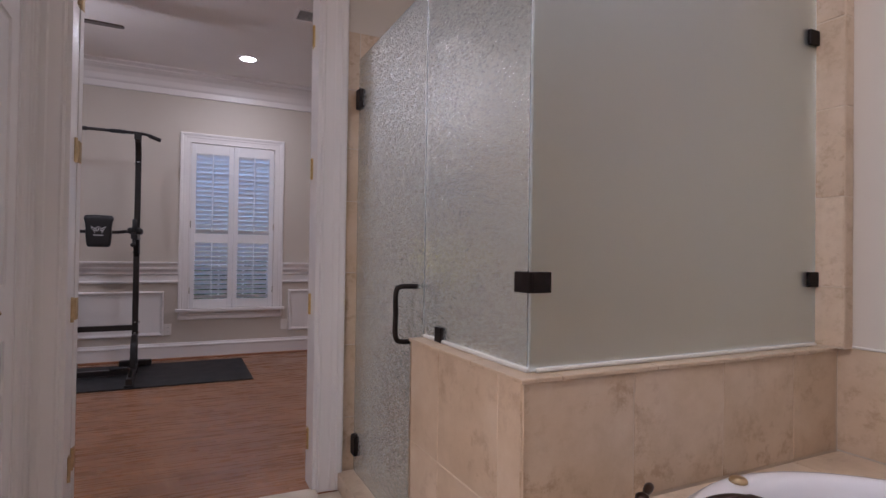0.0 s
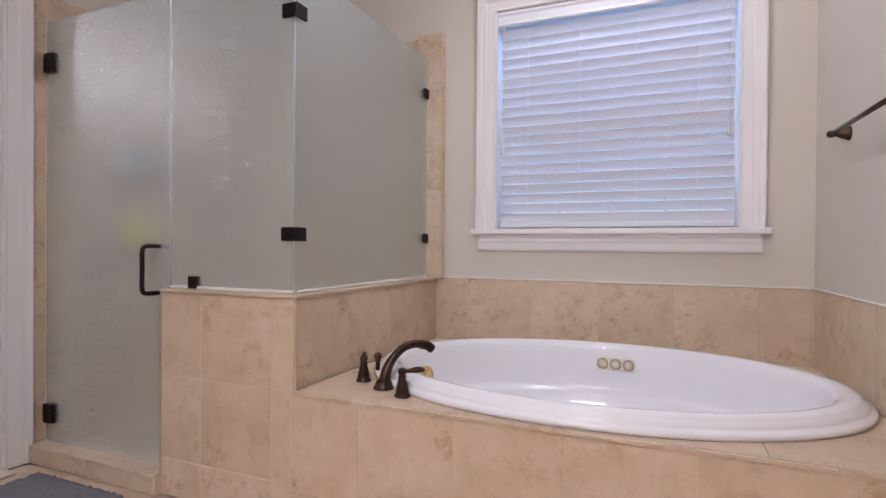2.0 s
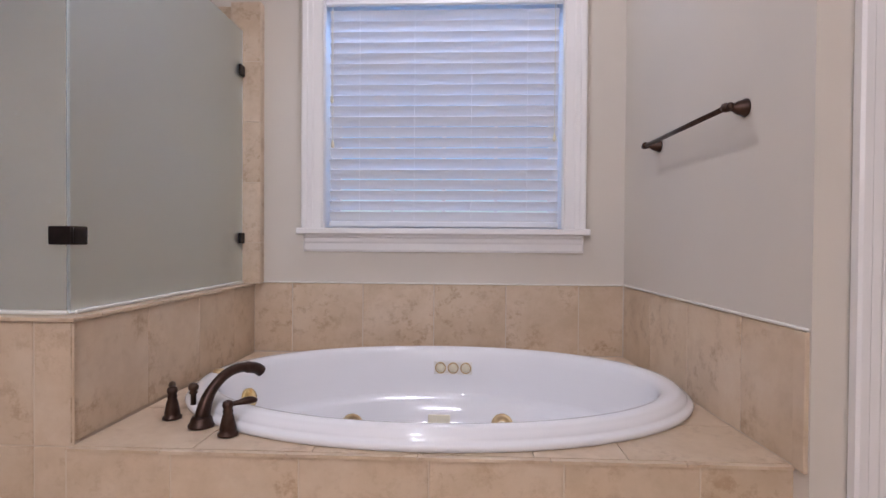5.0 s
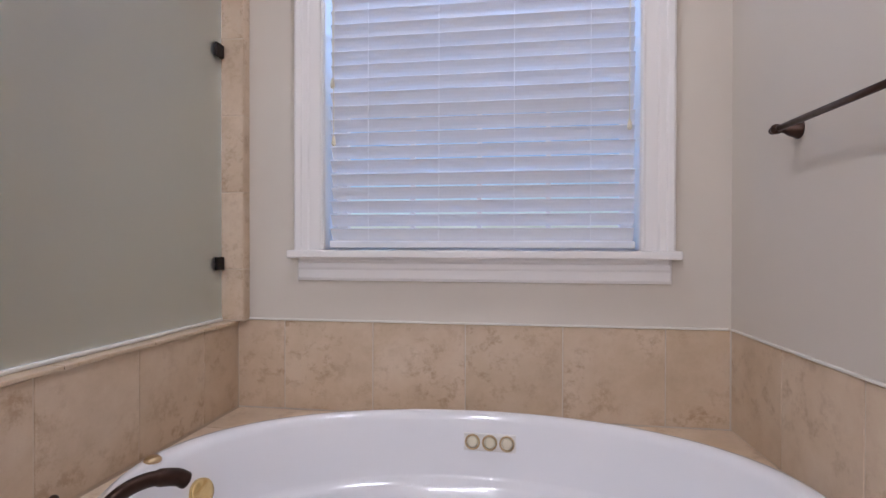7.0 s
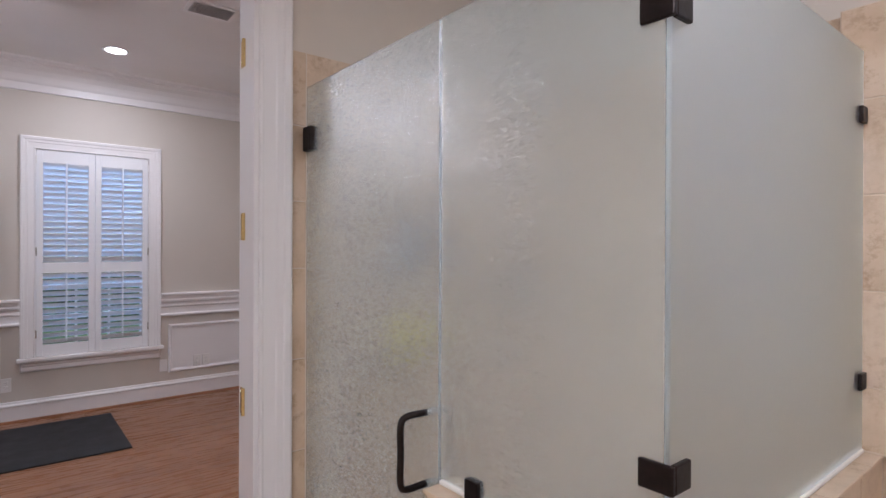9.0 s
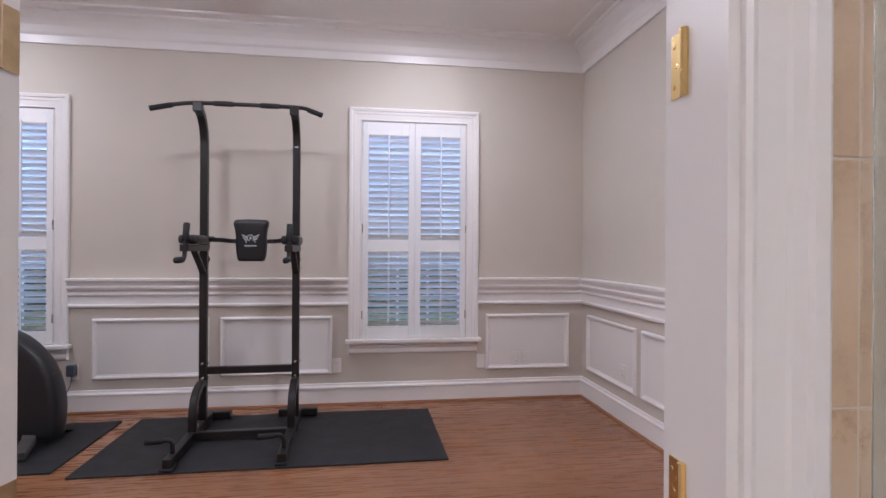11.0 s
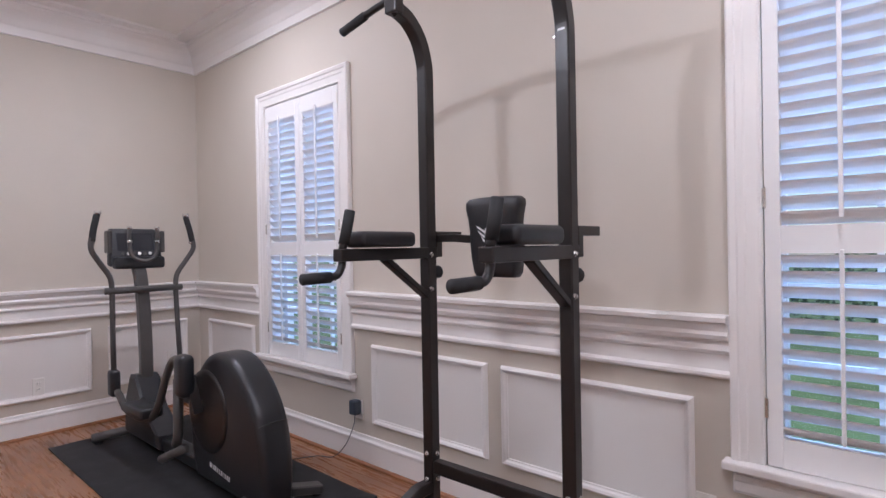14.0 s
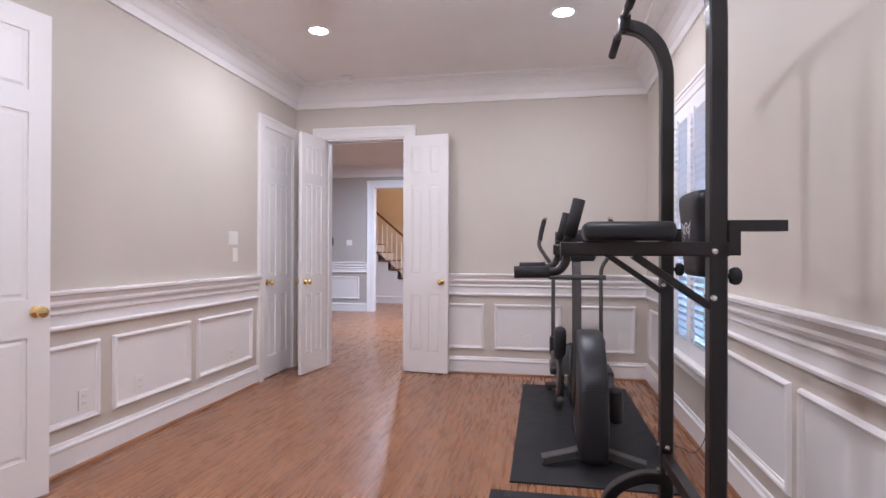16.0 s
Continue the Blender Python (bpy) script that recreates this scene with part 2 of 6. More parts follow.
RAINGLASS = glass_mat("rain-textured frosted glass", 0.22, True, 0.88)
FROSTED = glass_mat("frosted glass", 0.40, False, 0.96)
CLEAR = Mat("clear window glass", (1, 1, 1), 0.0)
CLEAR.set("Transmission Weight", 1.0)
CLEAR.set("IOR", 1.2)
CLEAR = CLEAR.m
RUG = dark_coat("grey shaggy bath rug", (0.16, 0.15, 0.165), 0.95, 130, 1.0)
STONE = paint("cream stone threshold", (0.62, 0.53, 0.42), 0.4, 0.1, 60, 0.12)
LAWN = paint("lawn", (0.10, 0.16, 0.055), 0.9, 0.5, 20, 0.4)
LEAF = paint("hedge leaves", (0.045, 0.095, 0.03), 0.6, 0.2, 30, 0.5)

# ---- building helpers ----


def part(name, bm, material, parent=None, label="", smooth=False):
    """One mesh object from a bmesh, under a thing or a part."""
    me = bpy.data.meshes.new(name)
    bmesh.ops.recalc_face_normals(bm, faces=bm.faces)
    bm.to_mesh(me)
    bm.free()
    me.materials.append(material)
    if smooth:
        for p in me.polygons:
            p.use_smooth = True
    ob = new(name, me)
    if parent is not None:
        ob.parent = parent
    if label:
        ob["label"] = label
    return ob


def empty(name, label, category, group="", kind="", at=None):
    ob = new(name)
    if at is not None:
        ob.matrix_world = at
    return tagged(ob, label, category, group, kind)


def box(x0, x1, y0, y1, z0, z1, bevel=0.0, bm=None, seg=2):
    out = bm if bm is not None else bmesh.new()
    tmp = bmesh.new() if bevel else out
    vs = [tmp.verts.new((x, y, z)) for x in (x0, x1) for y in (y0, y1) for z in (z0, z1)]
    for f in ((0, 1, 3, 2), (4, 6, 7, 5), (0, 4, 5, 1), (2, 3, 7, 6), (0, 2, 6, 4), (1, 5, 7, 3)):
        tmp.faces.new([vs[i] for i in f])
    if bevel:
        bmesh.ops.bevel(tmp, geom=tmp.edges[:], offset=bevel, segments=seg, profile=0.5, affect="EDGES")
        merge(out, tmp)
    return out


def merge(out, tmp, m=None):
    """Adds the bmesh tmp to out, moved by m."""
    tmp.verts.index_update()
    vs = [out.verts.new(m @ v.co if m is not None else v.co) for v in tmp.verts]
    for f in tmp.faces:
        try:
            out.faces.new([vs[v.index] for v in f.verts])
        except ValueError:
            pass
    tmp.free()
    return out


def sweep(profile, path, closed=False, up=(0, 0, 1), bm=None):
    """A profile of (out, up) points carried along a level path, out to the left of the way walked, mitred at corners."""
    bm = bm if bm is not None else bmesh.new()
    pts = [Vector(p) for p in path]
    n = len(pts)
    rings = []
    for i, p in enumerate(pts):
        a = (p - pts[i - 1]).normalized() if (i or closed) else None
        b = (pts[(i + 1) % n] - p).normalized() if (i < n - 1 or closed) else None
        a = a if a is not None else b
        b = b if b is not None else a
        na, nb = Vector((-a.y, a.x, 0)), Vector((-b.y, b.x, 0))
        d = (na + nb) / max(0.2, 1 + na.dot(nb))
        rings.append([bm.verts.new(p + d * o + Vector((0, 0, h))) for o, h in profile])
    k = len(profile)
    for i in range(n if closed else n - 1):
        r, s = rings[i], rings[(i + 1) % n]
        for j in range(k):
            bm.faces.new((r[j], r[(j + 1) % k], s[(j + 1) % k], s[j]))
    if not closed:
        bm.faces.new(rings[0])
        bm.faces.new(rings[-1][::-1])
    return bm


def smooth_path(points, steps=6):
    """A Catmull-Rom curve through the points."""
    p = [Vector(q) for q in points]
    p = [2 * p[0] - p[1]] + p + [2 * p[-1] - p[-2]]
    out = []
    for i in range(1, len(p) - 2):
        for s in range(steps):
            t = s / steps
            out.append(0.5 * (2 * p[i] + (p[i + 1] - p[i - 1]) * t + (2 * p[i - 1] - 5 * p[i] + 4 * p[i + 1] - p[i + 2]) * t * t
                              + (3 * p[i] - p[i - 1] - 3 * p[i + 1] + p[i + 2]) * t ** 3))
    out.append(p[-2])
    return out


def tube(points, radius, sides=12, bm=None, square=None):
    """A round tube, or with square=(w, h) a box section, along points; radius may be a list."""
    bm = bm if bm is not None else bmesh.new()
    pts = [Vector(p) for p in points]
    rings = []
    side = None
    for i, p in enumerate(pts):
        t = (pts[min(i + 1, len(pts) - 1)] - pts[max(i - 1, 0)]).normalized()
        if side is None:
            side = t.cross(Vector((0, 0, 1)) if abs(t.z) < 0.9 else Vector((1, 0, 0))).normalized()
        side = (side - t * side.dot(t)).normalized()
        other = t.cross(side)
        r = radius[i] if isinstance(radius, (list, tuple)) else radius
        if square:
            w, h = square
            ring = [p + side * a * w / 2 + other * b * h / 2 for a, b in ((-1, -0.8), (-0.8, -1), (0.8, -1), (1, -0.8), (1, 0.8), (0.8, 1), (-0.8, 1), (-1, 0.8))]
        else:
            ring = [p + (side * math.cos(k * math.tau / sides) + other * math.sin(k * math.tau / sides)) * r for k in range(sides)]
        rings.append([bm.verts.new(q) for q in ring])
    k = len(rings[0])
    for a, b in zip(rings, rings[1:]):
        for j in range(k):
            bm.faces.new((a[j], a[(j + 1) % k], b[(j + 1) % k], b[j]))
    bm.faces.new(rings[0][::-1])
    bm.faces.new(rings[-1])
    return bm


def lathe(profile, sides=24, m=None, bm=None, caps=True):
    """A profile of (radius, height) turned about z."""
    tmp = bmesh.new()
    rings = [[tmp.verts.new((r * math.cos(k * math.tau / sides), r * math.sin(k * math.tau / sides), h)) for k in range(sides)] for r, h in profile]
    for a, b in zip(rings, rings[1:]):
        for j in range(sides):
            tmp.faces.new((a[j], a[(j + 1) % sides], b[(j + 1) % sides], b[j]))
    if caps:
        tmp.faces.new(rings[0][::-1])
        tmp.faces.new(rings[-1])
    return merge(bm if bm is not None else bmesh.new(), tmp, m)


def wall(name, axis, at, thick, a0, a1, z0, z1, holes, material, label=""):
    """A wall with openings (a0, a1, z0, z1) through it. axis 'x' runs along x at y = at .. at + thick; 'y' along y at x."""
    bm = bmesh.new()
    cuts = sorted({a0, a1, *[h[0] for h in holes], *[h[1] for h in holes]})
    for p, q in zip(cuts, cuts[1:]):
        spans = sorted([(h[2], h[3]) for h in holes if h[0] <= p and h[1] >= q])
        z = z0
        for lo, hi in spans + [(z1, z1)]:
            if lo > z:
                if axis == "x":
                    box(p, q, at, at + thick, z, lo, 0, bm)
                else:
                    box(at, at + thick, p, q, z, lo, 0, bm)
            z = hi
    bmesh.ops.remove_doubles(bm, verts=bm.verts, dist=0.0005)
    return tagged(part(name, bm, material), label or "painted plaster wall", "wall", kind="structure")


# ---- gym shell ----
GX0, GX1, GY0, GY1 = -3.85, 2.28, 3.23, 6.86
W1, W2 = (0.40, 1.255), (-2.725, -1.875)
WZ0, WZ1 = 0.525, 2.29
DOORZ = 2.44
BD = (-0.105, 0.91)
wall("wall_north", "x", GY1, 0.20, GX0 - 0.12, GX1 + 0.2, 0, CEIL, [(*W1, WZ0, WZ1), (*W2, WZ0, WZ1)], WALL, "greige painted gym wall with two windows")
wall("wall_east", "y", GX1, 0.20, GY0, GY1, 0, CEIL, [], WALL, "greige painted gym wall")
wall("wall_west", "y", GX0 - 0.12, 0.12, GY0, GY1, 0, CEIL, [(3.55, 4.45, 0, DOORZ)], WALL, "greige painted gym wall with double doorway")
wall("wall_south", "x", 3.155, 0.075, GX0 - 0.12, GX1 + 0.2, 0, CEIL, [(*BD, 0, DOORZ), (-3.77, -3.15, 0, DOORZ)], WALL, "greige painted gym wall with door openings")
wall("wall_bath_north", "x", 3.08, 0.075, -2.7, GX1 + 0.2, 0, CEIL, [(*BD, 0, DOORZ)], BATHWALL, "painted bathroom wall beside the doorway")
tagged(part("ceiling", box(GX0, GX1, GY0, GY1, CEIL, CEIL + 0.1), CEILING), "flat white gym ceiling", "ceiling", kind="structure")

CROWN = [(0, -0.225), (0.018, -0.222), (0.022, -0.165), (0.030, -0.155), (0.036, -0.145), (0.052, -0.10), (0.078, -0.062), (0.112, -0.040),
         (0.118, -0.032), (0.135, -0.028), (0.140, -0.012), (0.215, -0.012), (0.222, -0.016), (0.240, -0.014), (0.245, 0.0), (0, 0)]
RAIL = [(0, 0.0), (0.020, 0.0), (0.026, 0.008), (0.026, 0.018), (0.018, 0.024), (0.012, 0.028), (0.012, 0.084), (0.024, 0.090), (0.028, 0.100),
        (0.020, 0.112), (0.018, 0.118), (0.024, 0.130), (0.042, 0.140), (0.047, 0.155), (0.040, 0.168), (0.050, 0.196), (0.064, 0.202), (0.066, 0.218), (0.058, 0.224), (0, 0.224)]
BASE = [(0, 0), (0.017, 0), (0.017, 0.128), (0.024, 0.134), (0.024, 0.146), (0.014, 0.156), (0.010, 0.172), (0, 0.174)]
SHOEP = [(0.0, 0), (0.019, 0), (0.017, 0.012), (0.008, 0.018), (0, 0.019)]


def trim_run(name, profile, z, pts, material=TRIM, closed=False, label="white moulded trim"):
    return tagged(part(name, sweep(profile, [(x, y, z) for x, y in pts], closed), material), label, "trim", kind="structure")


ring = [(GX0, GY0), (GX1, GY0), (GX1, GY1), (GX0, GY1)]
trim_run("trim_crown", CROWN, CEIL, ring, closed=True, label="white stepped crown moulding")
C = 0.105   # casing width
runs = [
    [(BD[1] + C, GY0), (GX1, GY0), (GX1, GY1), (W1[1] + C, GY1)],
    [(W1[0] - C, GY1), (W2[1] + C, GY1)],
    [(W2[0] - C, GY1), (GX0, GY1), (GX0, 4.45 + 0.12)],
    [(-3.15 + C, GY0), (BD[0] - C, GY0)],
]
for r in runs:
    trim_run("trim_chair_rail", RAIL, 0.797, r, label="white built-up chair rail")
base_runs = [
    [(BD[1] + C, GY0), (GX1, GY0), (GX1, GY1), (GX0, GY1), (GX0, 4.45 + 0.12)],
    [(-3.15 + C, GY0), (BD[0] - C, GY0)],
]
for r in base_runs:
    trim_run("baseboard", BASE, 0.0, r, label="tall white baseboard")
    def inset(pts, d):
        out = []
        for i, p in enumerate(pts):
            a = Vector((*p, 0)) - Vector((*pts[i - 1], 0)) if i else None
            b = Vector((*pts[i + 1], 0)) - Vector((*p, 0)) if i < len(pts) - 1 else None
            ns = [Vector((-v.y, v.x, 0)).normalized() for v in (a, b) if v is not None]
            s = ns[0] if len(ns) == 1 else (ns[0] + ns[1]) / (1 + ns[0].dot(ns[1]))
            out.append((p[0] + s.x * d, p[1] + s.y * d))
        return out
    trim_run("trim_shoe", SHOEP, 0.0, inset(r, 0.0172), SHOE, label="stained oak shoe moulding")


def frame_on_wall(side, a0, a1, z0, z1):
    """A picture-frame wainscot panel on a wall of the gym."""
    moulding = [(0, 0), (0.006, 0.016), (0.014, 0.022), (0.024, 0.018), (0.030, 0.010), (0.038, 0.008), (0.040, 0)]
    bm = bmesh.new()
    # built flat: u along the wall, v up, w out of it
    corners = [(a0, z0), (a1, z0), (a1, z1), (a0, z1)]
    ins = [(1, 1), (-1, 1), (-1, -1), (1, -1)]
    rings = [[bm.verts.new((c[0] + s[0] * o, c[1] + s[1] * o, h)) for o, h in moulding] for c, s in zip(corners, ins)]
    for i in range(4):
        r, s = rings[i], rings[(i + 1) % 4]
        for j in range(len(moulding) - 1):
            bm.faces.new((r[j], r[j + 1], s[j + 1], s[j]))
    field = bmesh.new()
    vs = [field.verts.new((c[0] + s[0] * 0.034, c[1] + s[1] * 0.034, 0.0035)) for c, s in zip(corners, ins)]
    field.faces.new(vs)
    m = {"N": Matrix(((1, 0, 0, 0), (0, 0, -1, GY1), (0, 1, 0, 0), (0, 0, 0, 1))),
         "S": Matrix(((1, 0, 0, 0), (0, 0, 1, GY0), (0, 1, 0, 0), (0, 0, 0, 1))),
         "E": Matrix(((0, 0, -1, GX1), (1, 0, 0, 0), (0, 1, 0, 0), (0, 0, 0, 1))),
         "W": Matrix(((0, 0, 1, GX0), (1, 0, 0, 0), (0, 1, 0, 0), (0, 0, 0, 1)))}[side]
    bm.transform(m), field.transform(m)
    t = tagged(part("trim_panel", bm, TRIM), "white picture-frame wainscot panel on the wall", "trim", kind="structure")
    part("panel_field", field, PANEL, t)
    return t


for side, a0, a1 in [("N", -1.61, -0.77), ("N", -0.69, 0.17), ("N", 1.43, 2.16), ("N", -3.66, -2.93),
                     ("E", 5.92, 6.74), ("E", 5.02, 5.84), ("E", 4.12, 4.94), ("E", 3.36, 4.04),
                     ("W", 4.64, 5.285), ("W", 5.385, 6.05), ("W", 6.16, 6.755),
                     ("S", -2.95, -2.14), ("S", -2.06, -1.30), ("S", -1.20, -0.32), ("S", 1.12, 2.16)]:
    frame_on_wall(side, a0, a1, 0.25, 0.715)

# ---- bathroom shell ----
BX1 = 2.29
wall("wall_bath_east", "y", BX1, 0.2, -0.46, 3.08, 0, CEIL, [(0.04, 1.205, 1.115, 2.29)], BATHWALL, "painted bathroom wall with a window over the tub")
wall("wall_alcove_south", "x", -0.46, 0.20, 0.95, BX1, 0, CEIL, [], BATHWALL, "painted wall at the foot of the tub")
wall("wall_bath_side", "y", 0.95, 0.12, -2.2, -0.46, 0, CEIL, [(-1.35, -0.53, 0, DOORZ)], BATHWALL, "painted bathroom wall with a closed door")
wall("wall_bath_south", "x", -2.32, 0.12, -2.72, 1.09, 0, CEIL, [], BATHWALL, "plain painted bathroom wall")
wall("wall_bath_west", "y", -2.72, 0.12, -2.2, 3.08, 0, CEIL, [], BATHWALL, "plain painted bathroom wall")
wall("wall_closet_side", "y", -0.34, 0.12, 2.18, 3.08, 0, CEIL, [(2.36, 2.94, 0, DOORZ)], BATHWALL, "painted wall with a narrow closet door")
wall("wall_closet_end", "x", 2.06, 0.12, -2.6, -0.22, 0, CEIL, [], BATHWALL, "plain painted bathroom wall")
tagged(part("ceiling_bath", box(-2.72, BX1, -2.32, 3.08, CEIL, CEIL + 0.1), CEILING), "flat white bathroom ceiling", "ceiling", kind="structure")

# ---- hall beyond the double doors ----
HX = -9.1
wall("wall_hall_far", "y", HX - 0.14, 0.14, 0.2, 6.86, 0, CEIL, [(2.44, 4.6, 0, 2.56)], HALLWALL, "grey hall wall with a wide cased opening")
wall("wall_hall_south", "x", 0.08, 0.12, HX, -3.97, 0, CEIL, [], HALLWALL, "plain grey hall wall")
wall("wall_hall_north", "x", 6.86, 0.12, HX - 3.2, -3.97, 0, CEIL, [], HALLWALL, "plain grey hall wall")
wall("wall_hall_near", "y", -4.045, 0.075, 0.2, 3.155, 0, CEIL, [], HALLWALL, "plain grey hall wall")
tagged(part("wall_hall_door_side", box(-4.045, -3.97, 3.155, 3.55, 0, CEIL), HALLWALL), "plain grey hall wall", "wall", kind="structure")
tagged(part("wall_hall_door_far_side", box(-4.045, -3.97, 4.45, 6.86, 0, CEIL), HALLWALL), "plain grey hall wall", "wall", kind="structure")
tagged(part("wall_hall_door_head", box(-4.045, -3.97, 3.55, 4.45, DOORZ, CEIL), HALLWALL), "plain grey wall over the doorway", "wall", kind="structure")
tagged(part("ceiling_hall", box(HX, -3.97, 0.2, 6.86, CEIL, CEIL + 0.1), CEILING), "flat white hall ceiling", "ceiling", kind="structure")
wall("wall_stair_far", "y", -12.3, 0.12, -1.2, 6.86, 0, 4.6, [], WARMWALL, "cream wall behind the staircase")
wall("wall_stair_south", "x", -1.3, 0.12, -12.3, HX - 0.14, 0, 4.6, [], WARMWALL, "cream wall of the stair hall")
tagged(part("wall_stair_return", box(HX - 0.14, HX, -1.3, 0.2, 0, 4.6), WARMWALL), "cream wall of the stair hall", "wall", kind="structure")
tagged(part("wall_stair_upper", box(HX - 0.14, HX - 0.02, 0.2, 6.86, CEIL, 4.6), WARMWALL), "cream wall above the opening", "wall", kind="structure")
tagged(part("ceiling_stair", box(-12.3, HX, -1.3, 6.98, 4.6, 4.7), CEILING), "flat white stair hall ceiling", "ceiling", kind="structure")
trim_run("trim_hall_crown", CROWN, CEIL, [(HX, 6.86), (HX, 0.2)], label="white hall crown moulding")
trim_run("trim_hall_rail", RAIL, 0.797, [(HX, 2.31), (HX, 0.2)], label="white hall chair rail")
trim_run("baseboard_hall", BASE, 0.0, [(HX, 2.31), (HX, 0.2)], label="tall white baseboard")
for a0, a1 in ((1.32, 2.14), (0.4, 1.22)):
    t = frame_on_wall("W", a0, a1, 0.25, 0.715)
    t.location.x = HX - GX0

# ---- casings, jambs ----
CASING = [(0.0, 0.0), (0.0, 0.012), (0.006, 0.017), (0.014, 0.014), (0.050, 0.016), (0.056, 0.020), (0.075, 0.021), (0.080, 0.027), (0.098, 0.029), (0.105, 0.024), (0.105, 0.0)]


def casing(m, u0, u1, v0, v1, profile=CASING):
    """Moulded casing up, over and down an opening u0..u1, v0..v1; m carries (u, v, out) into the room."""
    bm = bmesh.new()
    stations = [(u0, v0, -1, 0), (u0, v1, -1, 1), (u1, v1, 1, 1), (u1, v0, 1, 0)]
    rings = [[bm.verts.new((u + du * o, v + dv * o, h)) for o, h in profile] for u, v, du, dv in stations]
    k = len(profile)
    for r, s in zip(rings, rings[1:]):
        for j in range(k - 1):
            bm.faces.new((r[j], r[j + 1], s[j + 1], s[j]))
    bm.faces.new(rings[0])
    bm.faces.new(rings[-1])
    bm.transform(m)
    return bm


def face(side, at):
    """Carries (along, up, out) onto a wall whose room side is at; side tells which way the room lies."""
    return {"-y": Matrix(((1, 0, 0, 0), (0, 0, -1, at), (0, 1, 0, 0), (0, 0, 0, 1))),
            "+y": Matrix(((1, 0, 0, 0), (0, 0, 1, at), (0, 1, 0, 0), (0, 0, 0, 1))),
            "-x": Matrix(((0, 0, -1, at), (1, 0, 0, 0), (0, 1, 0, 0), (0, 0, 0, 1))),
            "+x": Matrix(((0, 0, 1, at), (1, 0, 0, 0), (0, 1, 0, 0), (0, 0, 0, 1)))}[side]


def scaled(profile, f):
    return [(o * f, h) for o, h in profile]


def doorway(name, label, sides, a0, a1, top, jamb, stops=True):
    """Casings on the wall faces in sides, and the lining boards jamb = (axis, from, to) of the opening."""
    root = empty(name, label, "door frame", kind="structure")
    for side, at, f in sides:
        part("casing", casing(face(side, at), a0, a1, 0.0, top, scaled(CASING, f)), TRIM, root)
    axis, p, q = jamb
    for lo, hi, z0, z1 in ((a0 - 0.001, a0 + 0.018, 0, top), (a1 - 0.018, a1 + 0.001, 0, top), (a0 + 0.018, a1 - 0.018, top - 0.018, top + 0.001)):
        part("jamb", box(lo, hi, p, q, z0, z1) if axis == "x" else box(p, q, lo, hi, z0, z1), TRIM, root)
    mid = (p + q) / 2
    for lo, hi, z0, z1 in ((a0 + 0.018, a0 + 0.030, 0, top - 0.018), (a1 - 0.030, a1 - 0.018, 0, top - 0.018), (a0 + 0.030, a1 - 0.030, top - 0.030, top - 0.018)) if stops else ():
        part("stop", box(lo, hi, mid - 0.018, mid + 0.018, z0, z1) if axis == "x" else box(mid - 0.018, mid + 0.018, lo, hi, z0, z1), TRIM, root)
    return root


bath_frame = doorway("door_frame_1", "white cased doorway between bathroom and gym with brass hinges",
                     [("-y", 3.08, 1.14), ("+y", GY0, 1.0)], *BD, DOORZ, ("x", 3.079, 3.231), False)
doorway("door_frame_2", "white cased double doorway to the hall", [("+x", GX0, 1.12), ("-x", -4.045, 1.0)], 3.55, 4.45, DOORZ, ("y", -4.046, -3.849))
doorway("door_frame_3", "white cased closet doorway", [("+y", GY0, 1.0)], -3.77, -3.15, DOORZ, ("x", 3.154, 3.231))
doorway("door_frame_4", "white cased opening to the stair hall", [("+x", HX, 1.3)], 2.44, 4.6, 2.56, ("y", HX - 0.141, HX + 0.001))
doorway("door_frame_5", "white cased narrow closet doorway", [("+x", -0.22, 1.0)], 2.36, 2.94, DOORZ, ("y", -0.341, -0.219))
doorway("door_frame_6", "white cased doorway past the tub", [("-x", 0.95, 1.15)], -1.35, -0.53, DOORZ, ("y", 0.949, 1.071))


